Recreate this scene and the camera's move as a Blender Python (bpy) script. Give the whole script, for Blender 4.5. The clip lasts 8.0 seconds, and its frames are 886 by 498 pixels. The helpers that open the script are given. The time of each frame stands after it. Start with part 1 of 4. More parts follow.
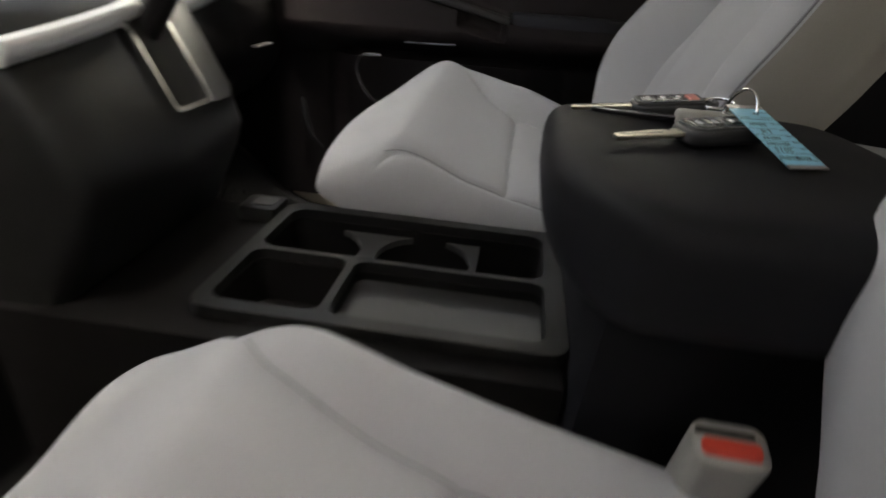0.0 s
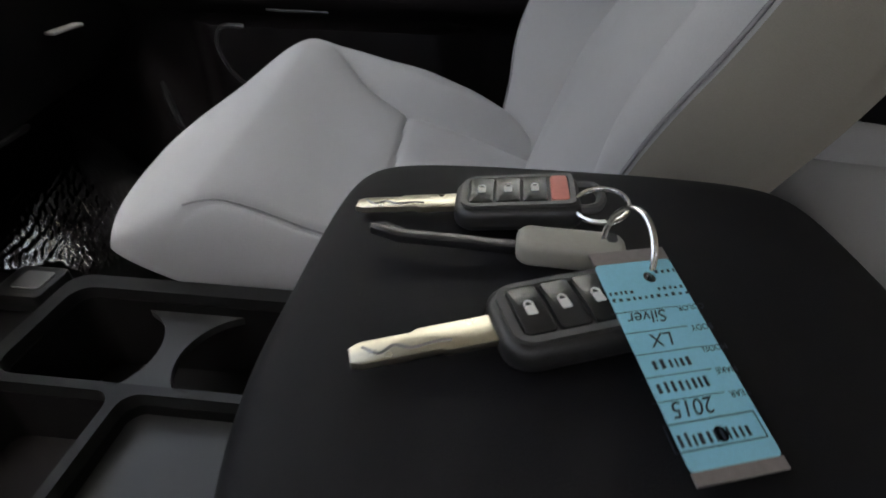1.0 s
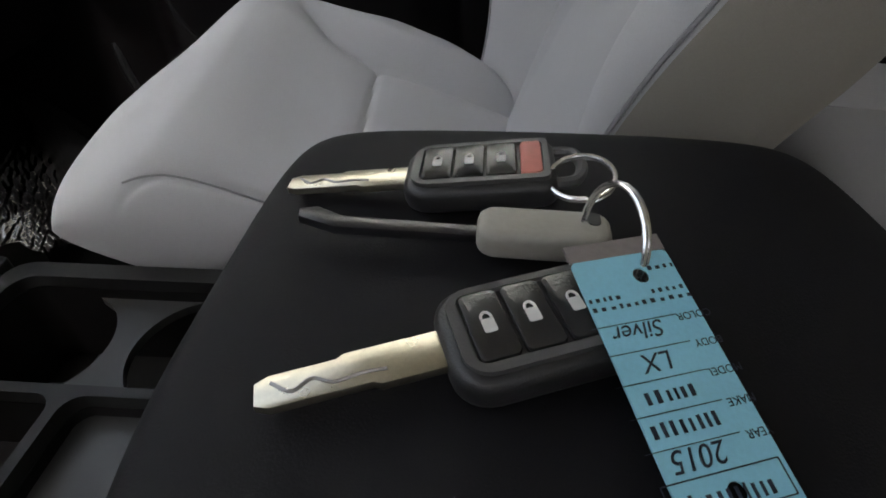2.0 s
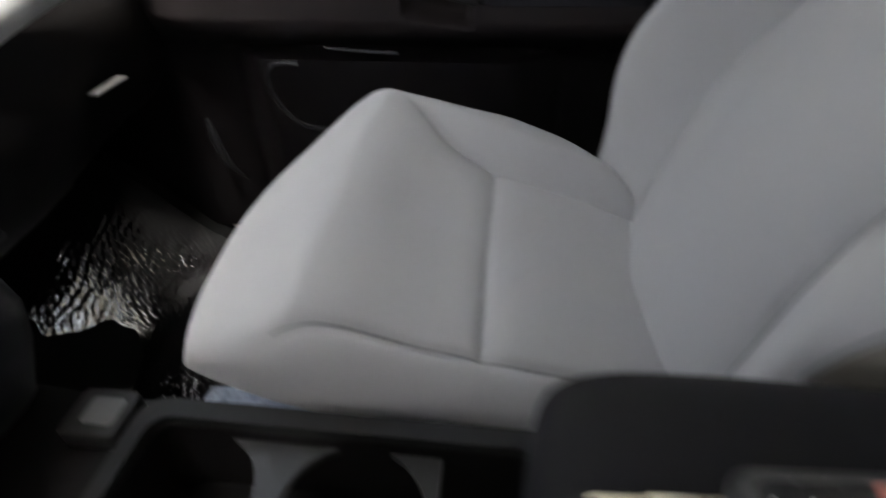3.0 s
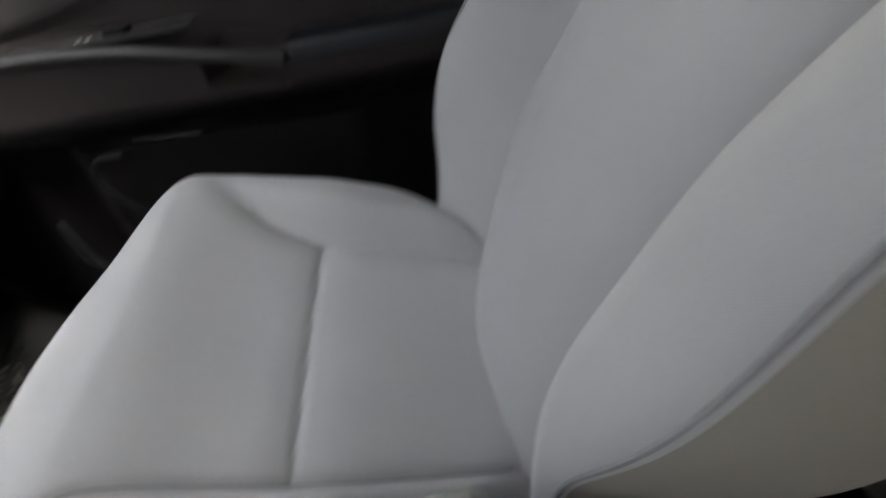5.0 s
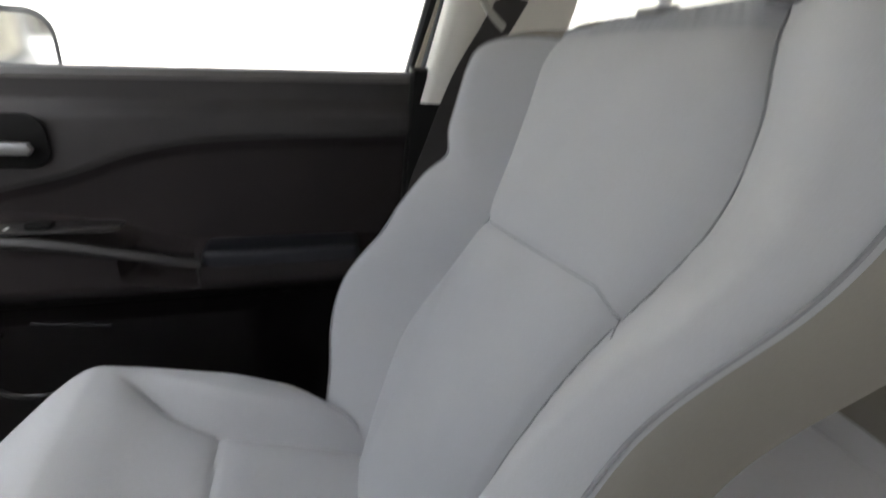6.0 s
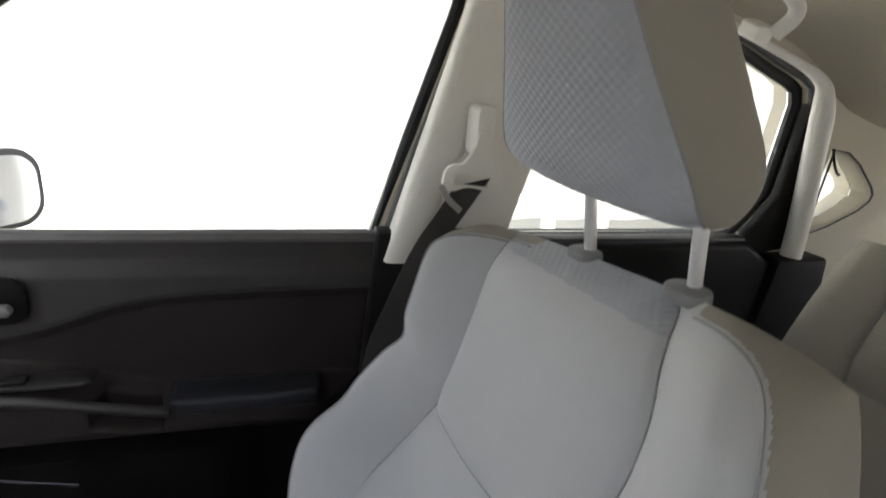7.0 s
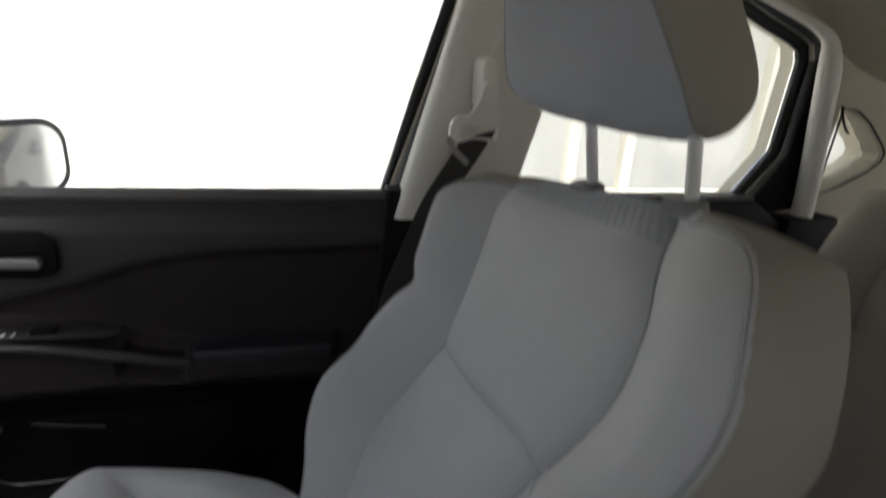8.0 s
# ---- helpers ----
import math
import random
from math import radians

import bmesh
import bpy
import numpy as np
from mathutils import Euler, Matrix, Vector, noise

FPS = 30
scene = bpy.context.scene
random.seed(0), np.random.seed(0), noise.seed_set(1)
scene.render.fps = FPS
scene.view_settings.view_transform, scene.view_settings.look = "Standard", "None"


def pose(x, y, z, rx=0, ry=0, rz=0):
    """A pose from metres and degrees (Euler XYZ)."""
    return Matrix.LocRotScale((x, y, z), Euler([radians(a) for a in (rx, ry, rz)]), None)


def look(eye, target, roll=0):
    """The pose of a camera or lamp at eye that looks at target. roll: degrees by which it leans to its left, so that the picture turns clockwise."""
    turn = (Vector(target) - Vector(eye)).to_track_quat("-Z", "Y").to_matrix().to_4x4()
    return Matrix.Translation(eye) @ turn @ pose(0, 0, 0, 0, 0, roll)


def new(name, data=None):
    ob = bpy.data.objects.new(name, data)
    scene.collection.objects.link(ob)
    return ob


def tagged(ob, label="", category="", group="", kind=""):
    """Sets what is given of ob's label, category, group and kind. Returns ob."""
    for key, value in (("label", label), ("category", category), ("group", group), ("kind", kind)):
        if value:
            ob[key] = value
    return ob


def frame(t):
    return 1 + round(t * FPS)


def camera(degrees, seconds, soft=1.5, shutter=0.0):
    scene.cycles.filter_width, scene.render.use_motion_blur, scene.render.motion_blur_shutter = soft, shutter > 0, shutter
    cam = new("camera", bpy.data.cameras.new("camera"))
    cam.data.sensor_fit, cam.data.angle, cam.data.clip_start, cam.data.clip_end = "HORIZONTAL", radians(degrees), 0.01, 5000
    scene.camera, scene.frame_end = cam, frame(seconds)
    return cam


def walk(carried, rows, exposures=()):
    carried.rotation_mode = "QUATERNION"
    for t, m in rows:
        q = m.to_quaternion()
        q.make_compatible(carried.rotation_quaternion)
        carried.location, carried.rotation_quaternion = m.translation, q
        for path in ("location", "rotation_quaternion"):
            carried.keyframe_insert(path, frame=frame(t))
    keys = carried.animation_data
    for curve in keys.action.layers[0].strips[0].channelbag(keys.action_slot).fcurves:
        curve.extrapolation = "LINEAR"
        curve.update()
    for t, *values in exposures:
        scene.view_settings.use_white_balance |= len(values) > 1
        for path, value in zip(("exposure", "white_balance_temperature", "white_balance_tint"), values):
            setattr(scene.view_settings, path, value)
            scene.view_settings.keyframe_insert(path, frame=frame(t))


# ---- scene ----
PATH = [
    (0, look((0.2950, -0.3792, 0.6257), (0.1902, 0.5006, 0.1623), 4.08)),
    (0.2, look((0.3263, -0.2984, 0.6306), (0.2326, 0.5756, 0.1538), 3.49)),
    (0.5, look((0.3692, -0.2061, 0.6567), (0.2752, 0.6526, 0.1530), -0.29)),
    (0.8, look((0.3887, -0.1571, 0.6553), (0.3126, 0.6796, 0.1129), 1.11)),
    (1, look((0.3983, -0.1373, 0.6594), (0.3270, 0.6802, 0.0880), 1.34)),
    (2.3, look((0.4106, -0.0962, 0.6430), (0.3598, 0.6732, 0.0063), -0.43)),
    (2.5, look((0.4023, -0.0929, 0.6539), (0.3830, 0.6793, 0.0189), 2.11)),
    (3, look((0.3046, -0.0172, 0.7140), (0.2000, 0.7613, 0.0950), -1.49)),
    (3.2, look((0.2367, 0.0212, 0.7246), (0.1283, 0.7943, 0.0997), -1.69)),
    (3.5, look((0.1949, 0.0543, 0.7138), (0.0779, 0.8080, 0.0671), -2.35)),
    (4, look((0.2482, 0.0662, 0.6851), (0.1363, 0.8219, 0.0399), -7.31)),
    (4.3, look((0.3074, 0.0576, 0.6781), (0.1845, 0.8206, 0.0436), -10.25)),
    (4.5, look((0.3537, 0.0567, 0.6839), (0.2242, 0.8155, 0.0455), -12.18)),
    (4.7, look((0.4142, 0.0704, 0.7078), (0.2645, 0.7973, 0.0380), -15.50)),
    (4.9, look((0.4746, 0.0841, 0.7318), (0.3167, 0.8111, 0.0635), -16.43)),
    (5, look((0.4694, 0.0737, 0.7243), (0.3668, 0.8527, 0.1057), -12.66)),
    (5.2, look((0.4841, 0.0599, 0.7469), (0.4503, 0.8921, 0.1936), -9.42)),
    (6.3, look((0.4031, -0.0328, 0.8972), (0.6738, 0.8724, 0.5696), 4.22)),
    (6.5, look((0.4138, -0.0240, 0.9575), (0.6853, 0.8762, 0.6172), 4.67)),
    (7, look((0.4303, -0.0165, 1.0328), (0.7041, 0.8906, 0.7130), 4.99)),
    (7.5, look((0.4269, -0.0070, 1.0896), (0.6916, 0.9040, 0.7736), 6.04)),
    (8, look((0.4331, -0.0598, 0.9706), (0.6788, 0.8568, 0.6550), 3.46)),
]
cam = camera(80.0, 8.0, soft=1.7, shutter=0.5)
walk(cam, PATH, exposures=[(0.0, 1.95, 7100, 10), (1.0, 2.05, 6600, 10), (2.5, 2.0, 6600, 10), (3.0, 2.15, 6650, 10), (3.5, 2.05, 6700, 10), (4.5, 2.2, 6700, 10), (5.2, 2.35, 6600, 10), (6.3, 2.45, 6500, 10), (7.0, 2.3, 6500, 10), (7.5, 1.75, 6500, 10), (8.0, 1.4, 6500, 10)])

# ---- world and sun: bright overcast day, light enters by the glass and openings cut in the driver's side ----
world = bpy.data.worlds.new("overcast_sky")
scene.world = world
world.use_nodes = True
wn = world.node_tree
sky = wn.nodes.new("ShaderNodeTexSky")
sky.sky_type = "NISHITA"
sky.sun_disc = False
sky.sun_elevation = radians(65)
sky.sun_rotation = radians(150)
sky.dust_density = 6.0
sky.air_density = 1.0
cloud = wn.nodes.new("ShaderNodeHueSaturation")  # a veil of cloud greys the sky
cloud.inputs["Saturation"].default_value = 0.5
wn.links.new(sky.outputs[0], cloud.inputs["Color"])
wn.links.new(cloud.outputs[0], wn.nodes["Background"].inputs[0])
wn.nodes["Background"].inputs[1].default_value = 0.15
sun = bpy.data.lights.new("sun", "SUN")
sun.energy, sun.angle, sun.color = 2.5, radians(15), (1.0, 0.97, 0.93)
sun_ob = new("sun", sun)
sun_ob.matrix_world = look((1.73, -3.0, 7.4), (0, 0, 0))


# ---- materials ----
def mat(name, color, rough=0.5, metal=0.0, var=0.12, scale=14.0, grain=400.0, bump=0.15, dist=0.001, coat=0.0,
        weave=0.0, hatch=0.0, sheen=0.0, spec=0.5):
    """A principled material with blotchy and fine variation of colour, roughness and relief, in metres of the object."""
    m = bpy.data.materials.new(name)
    m.use_nodes = True
    t = m.node_tree
    n, l = t.nodes, t.links
    p = n["Principled BSDF"]
    co = n.new("ShaderNodeTexCoord")
    big = n.new("ShaderNodeTexNoise")
    big.inputs["Scale"].default_value, big.inputs["Detail"].default_value = scale, 4
    fine = n.new("ShaderNodeTexNoise")
    fine.inputs["Scale"].default_value, fine.inputs["Detail"].default_value = grain, 2
    for tex in (big, fine):
        l.new(co.outputs["Object"], tex.inputs["Vector"])
    add = n.new("ShaderNodeMath")
    add.operation = "ADD"
    l.new(big.outputs["Fac"], add.inputs[0])
    l.new(fine.outputs["Fac"], add.inputs[1])
    ramp = n.new("ShaderNodeMapRange")
    ramp.inputs["From Min"].default_value, ramp.inputs["From Max"].default_value = 0.6, 1.4
    ramp.inputs["To Min"].default_value, ramp.inputs["To Max"].default_value = 1 - var, 1 + var
    l.new(add.outputs[0], ramp.inputs["Value"])
    mul = n.new("ShaderNodeVectorMath")
    mul.operation = "SCALE"
    mul.inputs[0].default_value = color
    l.new(ramp.outputs[0], mul.inputs["Scale"])
    l.new(mul.outputs[0], p.inputs["Base Color"])
    r = n.new("ShaderNodeMapRange")
    r.inputs["To Min"].default_value, r.inputs["To Max"].default_value = max(rough - 0.08, 0.02), min(rough + 0.08, 1)
    l.new(big.outputs["Fac"], r.inputs["Value"])
    l.new(r.outputs[0], p.inputs["Roughness"])
    p.inputs["Metallic"].default_value = metal
    p.inputs["Coat Weight"].default_value = coat
    p.inputs["Sheen Weight"].default_value = sheen
    p.inputs["Specular IOR Level"].default_value = spec
    height = fine.outputs["Fac"]
    if weave or hatch:
        waves = []
        for axis in ((1, 0, 0), (0, 1, 0)):
            dot = n.new("ShaderNodeVectorMath")
            dot.operation = "DOT_PRODUCT"
            dot.inputs[1].default_value = axis
            l.new(co.outputs["Object"], dot.inputs[0])
            k = n.new("ShaderNodeMath")
            k.operation = "MULTIPLY"
            k.inputs[1].default_value = hatch or weave
            l.new(dot.outputs["Value"], k.inputs[0])
            s = n.new("ShaderNodeMath")
            s.operation = "SINE"
            l.new(k.outputs[0], s.inputs[0])
            waves.append(s)
        both = n.new("ShaderNodeMath")
        both.operation = "MULTIPLY_ADD"
        l.new(waves[0].outputs[0], both.inputs[0])
        l.new(waves[1].outputs[0], both.inputs[1])
        l.new(fine.outputs["Fac"], both.inputs[2])
        height = both.outputs[0]
    b = n.new("ShaderNodeBump")
    b.inputs["Strength"].default_value, b.inputs["Distance"].default_value = bump, dist
    l.new(height, b.inputs["Height"])
    l.new(b.outputs[0], p.inputs["Normal"])
    return m


FABRIC = mat("seat_cloth", (0.480, 0.483, 0.498), 0.9, var=0.05, scale=9, grain=900, bump=0.12, dist=0.0004, weave=5200, sheen=0.15, spec=0.2)
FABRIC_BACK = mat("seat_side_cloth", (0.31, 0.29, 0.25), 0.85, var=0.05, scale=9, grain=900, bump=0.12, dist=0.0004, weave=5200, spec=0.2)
FABRIC_HATCH = mat("hatched_seat_cloth", (0.40, 0.41, 0.44), 0.9, var=0.05, scale=9, grain=700, bump=0.45, dist=0.0014, hatch=640, sheen=0.15, spec=0.2)
SEAM = mat("seam_thread", (0.30, 0.30, 0.31), 0.9, var=0.1, bump=0.1, spec=0.1)
LID = mat("black_lid_vinyl", (0.0070, 0.0070, 0.0088), 0.65, spec=0.22, var=0.2, scale=20, grain=1400, bump=0.25, dist=0.0004)
DARK = mat("dark_plastic", (0.0085, 0.0078, 0.0078), 0.5, spec=0.12, var=0.2, scale=12, grain=1200, bump=0.3, dist=0.0005)
DARK_SOFT = mat("charcoal_plastic", (0.0090, 0.0074, 0.0075), 0.55, spec=0.15, var=0.15, scale=12, grain=1200, bump=0.3, dist=0.0005)
GLOSS = mat("glossy_black_plastic", (0.014, 0.014, 0.015), 0.22, var=0.1, scale=14, grain=900, bump=0.1, dist=0.0003)
# One dark brown door in three tones: lit above, shaded downwards.
DOOR_LIT = mat("lit_door_vinyl", (0.040, 0.036, 0.036), 0.55, spec=0.3, var=0.15, scale=12, grain=1200, bump=0.3, dist=0.0005)
DOOR_DIM = mat("dim_door_cloth", (0.022, 0.0175, 0.018), 0.7, spec=0.2, var=0.15, scale=12, grain=1200, bump=0.3, dist=0.0005)
DOOR_SHADED = mat("shaded_door_plastic", (0.0055, 0.0045, 0.0050), 0.5, spec=0.15, var=0.2, scale=12, grain=1200, bump=0.3, dist=0.0005)
GREY = mat("tray_grey_plastic", (0.012, 0.012, 0.0118), 0.42, spec=0.3, var=0.1, scale=15, grain=1200, bump=0.25, dist=0.0004)
CUP_GREY = mat("light_grey_plastic", (0.033, 0.033, 0.0325), 0.32, spec=0.4, var=0.08, scale=15, grain=1200, bump=0.2, dist=0.0004)
GUIDE = mat("grey_guide_plastic", (0.21, 0.21, 0.215), 0.55, var=0.05, bump=0.1)
SHIFT = mat("satin_silver_trim", (0.33, 0.33, 0.33), 0.38, metal=1.0, var=0.08, scale=10, grain=600, bump=0.05)
STRIP_SILVER = mat("silver_paint", (0.74, 0.74, 0.74), 0.35, metal=0.35, var=0.05, scale=10, grain=600, bump=0.05)
SEAL = mat("grey_seal_rubber", (0.035, 0.038, 0.043), 0.5, var=0.12, scale=12, grain=800, bump=0.15)
PAD = mat("bluish_black_vinyl", (0.014, 0.0145, 0.019), 0.5, var=0.12, scale=14, grain=900, bump=0.25, dist=0.0004, spec=0.3)
# Sill plastic made lighter to hold the light from the window.
SILL_LIT = mat("lit_sill_plastic", (0.10, 0.093, 0.09), 0.5, var=0.08, scale=14, grain=1100, bump=0.2, dist=0.0004)
ARM_GREY = mat("dark_grey_armrest_plastic", (0.015, 0.013, 0.013), 0.55, var=0.1, scale=14, grain=1100, bump=0.2, dist=0.0004)
CHROME = mat("chrome", (0.93, 0.93, 0.93), 0.24, metal=1.0, var=0.03, bump=0.02)
POST = mat("brushed_chrome_post", (0.88, 0.88, 0.88), 0.42, metal=0.7, var=0.03, bump=0.02)
BRASS = mat("nickel_brass_blade", (0.62, 0.58, 0.47), 0.3, metal=1.0, var=0.1, scale=120, grain=900, bump=0.15, dist=0.0003)
HEADLINER = mat("headliner_cloth", (0.53, 0.495, 0.405), 0.95, var=0.05, scale=8, grain=1100, bump=0.25, dist=0.0006, spec=0.15)
PILLAR = mat("pillar_plastic", (0.80, 0.78, 0.73), 0.5, var=0.04, scale=8, grain=1200, bump=0.15, dist=0.0004)
RUBBER = mat("black_rubber", (0.010, 0.0105, 0.012), 0.5, var=0.15, scale=12, grain=800, bump=0.2)
CARPET = mat("black_carpet", (0.010, 0.010, 0.010), 0.95, var=0.3, scale=30, grain=700, bump=0.6, dist=0.003)
RED = mat("red_button", (0.75, 0.075, 0.045), 0.4, var=0.06, bump=0.1)
BUCKLE = mat("grey_buckle_plastic", (0.36, 0.35, 0.32), 0.5, var=0.05, bump=0.1)
BELT = mat("belt_webbing", (0.045, 0.040, 0.040), 0.7, var=0.12, scale=30, grain=1500, bump=0.4, weave=3000)
FOB = mat("key_fob_plastic", (0.024, 0.024, 0.0245), 0.42, var=0.1, grain=1500, bump=0.15)
FOB_BUTTON = mat("fob_button", (0.022, 0.022, 0.023), 0.25, var=0.1, grain=1500, bump=0.1)
PRINT = mat("white_print", (0.72, 0.72, 0.70), 0.5, var=0.05, bump=0.0)
KEY_STEEL = mat("blackened_steel", (0.016, 0.016, 0.018), 0.3, metal=0.0, var=0.15, grain=900, bump=0.1)
HANDLE = mat("satin_handle", (0.30, 0.295, 0.29), 0.4, metal=0.6, var=0.06, bump=0.05)
FOB_RIM = mat("worn_fob_rim", (0.075, 0.075, 0.075), 0.45, var=0.15, grain=1500, bump=0.1)
CREAM = mat("cream_painted_steel", (0.80, 0.77, 0.66), 0.5, var=0.06, scale=3, grain=60, bump=0.1)
PANIC = mat("faded_red_print", (0.62, 0.22, 0.18), 0.5, var=0.1, bump=0.05)
VALET = mat("grey_key_head", (0.34, 0.33, 0.29), 0.5, var=0.06, bump=0.1)
STEEL = mat("dull_steel", (0.30, 0.29, 0.28), 0.35, metal=0.9, var=0.08, bump=0.08)
TAG = mat("blue_card", (0.29, 0.66, 0.83), 0.45, var=0.06, scale=60, grain=900, bump=0.1, coat=0.4)
TAG_EDGE = mat("clear_tag_edge", (0.24, 0.215, 0.21), 0.3, var=0.15, bump=0.1, coat=0.5)
INK = mat("black_ink", (0.02, 0.03, 0.05), 0.6, var=0.1, bump=0.0)
FILM_BLUE = mat("bluish_plastic_film", (0.22, 0.26, 0.34), 0.25, var=0.3, scale=60, grain=220, bump=0.5, dist=0.004, coat=0.3)
CAR_PAINT = mat("white_car_paint", (0.72, 0.72, 0.70), 0.3, var=0.02, bump=0.0, coat=0.8)
SILVER_PAINT = mat("silver_car_paint", (0.22, 0.22, 0.23), 0.5, metal=0.2, var=0.03, bump=0.0, spec=0.2)
WALL_METAL = mat("cream_corrugated_metal", (0.84, 0.83, 0.78), 0.5, var=0.04, scale=1.5, grain=30, bump=0.1)
ASPHALT = mat("pale_concrete", (0.30, 0.295, 0.28), 0.9, var=0.2, scale=1.0, grain=60, bump=0.5, dist=0.006)


def glass(name, tint):
    m = bpy.data.materials.new(name)
    m.use_nodes = True
    p = m.node_tree.nodes["Principled BSDF"]
    p.inputs["Base Color"].default_value = (*tint, 1)
    p.inputs["Transmission Weight"].default_value, p.inputs["Roughness"].default_value, p.inputs["IOR"].default_value = 1.0, 0.0, 1.45
    return m


GLASS = glass("window_glass", (0.92, 0.95, 0.94))


def film_material():
    """Clear crinkled plastic wrap over black carpet."""
    m = bpy.data.materials.new("clear_crinkled_wrap")
    m.use_nodes = True
    t = m.node_tree
    n, l = t.nodes, t.links
    n.remove(n["Principled BSDF"])
    clear, shine, mix = n.new("ShaderNodeBsdfTransparent"), n.new("ShaderNodeBsdfGlossy"), n.new("ShaderNodeMixShader")
    clear.inputs[0].default_value = (0.85, 0.86, 0.88, 1)
    shine.inputs["Roughness"].default_value = 0.02
    mix.inputs[0].default_value = 0.55
    co, v, w, b = n.new("ShaderNodeTexCoord"), n.new("ShaderNodeTexNoise"), n.new("ShaderNodeTexVoronoi"), n.new("ShaderNodeBump")
    v.inputs["Scale"].default_value, v.inputs["Detail"].default_value, v.inputs["Distortion"].default_value = 55, 3, 2.5
    l.new(co.outputs["Object"], v.inputs["Vector"])
    b.inputs["Strength"].default_value, b.inputs["Distance"].default_value = 0.5, 0.0008
    l.new(v.outputs["Fac"], b.inputs["Height"])
    l.new(b.outputs[0], shine.inputs["Normal"])
    l.new(clear.outputs[0], mix.inputs[1])
    l.new(shine.outputs[0], mix.inputs[2])
    l.new(mix.outputs[0], n["Material Output"].inputs[0])
    return m


WRAP = film_material()


# ---- building tools ----
def thing(name, label, category, group="", kind="", m=None):
    ob = new(name)
    ob.empty_display_size = 0.05
    if m is not None:
        ob.matrix_world = m
    return tagged(ob, label, category, group, kind)


def mesh_from(name, bm, smooth=True):
    me = bpy.data.meshes.new(name)
    bmesh.ops.recalc_face_normals(bm, faces=bm.faces[:])
    bm.to_mesh(me)
    bm.free()
    if smooth:
        me.polygons.foreach_set("use_smooth", [True] * len(me.polygons))
        me.set_sharp_from_angle(angle=radians(38))
    return me


def part(name, bm, material, parent=None, label="", m=None, smooth=True):
    me = mesh_from(name, bm, smooth)
    me.materials.append(material)
    ob = new(name, me)
    if parent:
        ob.parent = parent
    if m is not None:
        ob.matrix_basis = m
    if label:
        ob["label"] = label
    return ob


def solo(name, bm, material, label, category, kind="", group="", m=None, smooth=True):
    return tagged(part(name, bm, material, None, "", m, smooth), label, category, group, kind)


def add_box(bm, x0, x1, y0, y1, z0, z1, bevel=0.0, seg=2):
    c = bmesh.ops.create_cube(bm, size=1.0)["verts"]
    for v in c:
        v.co = Vector(((x0 + x1) / 2 + v.co.x * (x1 - x0), (y0 + y1) / 2 + v.co.y * (y1 - y0), (z0 + z1) / 2 + v.co.z * (z1 - z0)))
    if bevel:
        edges = list({e for v in c for e in v.link_edges})
        bmesh.ops.bevel(bm, geom=edges, offset=bevel, segments=seg, profile=0.5, affect="EDGES")
    return bm


def box(*a, **k):
    return add_box(bmesh.new(), *a, **k)


def add_prism(bm, outline, a, b, axis="z", bevel=0.0, seg=2):
    """An outline in a plane, extruded along the axis from a to b."""
    put = {"z": lambda p, h: (p[0], p[1], h), "y": lambda p, h: (p[0], h, p[1]), "x": lambda p, h: (h, p[0], p[1])}[axis]
    lo = [bm.verts.new(put(p, a)) for p in outline]
    hi = [bm.verts.new(put(p, b)) for p in outline]
    n = len(outline)
    faces = [bm.faces.new(lo), bm.faces.new(hi[::-1])]
    caps = list(faces)
    for i in range(n):
        faces.append(bm.faces.new((lo[i], hi[i], hi[(i + 1) % n], lo[(i + 1) % n])))
    bmesh.ops.recalc_face_normals(bm, faces=faces)
    if bevel:
        edges = list({e for f in caps for e in f.edges})
        bmesh.ops.bevel(bm, geom=edges, offset=bevel, segments=seg, profile=0.5, affect="EDGES")
    return bm


def prism(outline, a, b, axis="z", bevel=0.0, seg=2):
    return add_prism(bmesh.new(), outline, a, b, axis, bevel, seg)


def rounded(x0, x1, y0, y1, r, n=6):
    """The outline of a rectangle with rounded corners; r is one radius, or four from the lower left on."""
    rs = r if isinstance(r, (tuple, list)) else (r,) * 4
    out = []
    for k, (cx, cy, sx, sy, a0) in enumerate(((x0, y0, 1, 1, 180), (x1, y0, -1, 1, 270), (x1, y1, -1, -1, 0), (x0, y1, 1, -1, 90))):
        for i in range(n + 1):
            a = radians(a0 + 90 * i / n)
            out.append((cx + sx * rs[k] + rs[k] * math.cos(a), cy + sy * rs[k] + rs[k] * math.sin(a)))
    return out


def smoothed(points, n=8):
    """A smooth line through points (Catmull-Rom)."""
    p = [Vector(q) for q in points]
    p = [2 * p[0] - p[1], *p, 2 * p[-1] - p[-2]]
    out = []
    for i in range(1, len(p) - 2):
        for k in range(n):
            t = k / n
            out.append(0.5 * (2 * p[i] + (p[i + 1] - p[i - 1]) * t + (2 * p[i - 1] - 5 * p[i] + 4 * p[i + 1] - p[i + 2]) * t * t
                              + (3 * p[i] - p[i - 1] - 3 * p[i + 1] + p[i + 2]) * t**3))
    return out + [p[-2]]


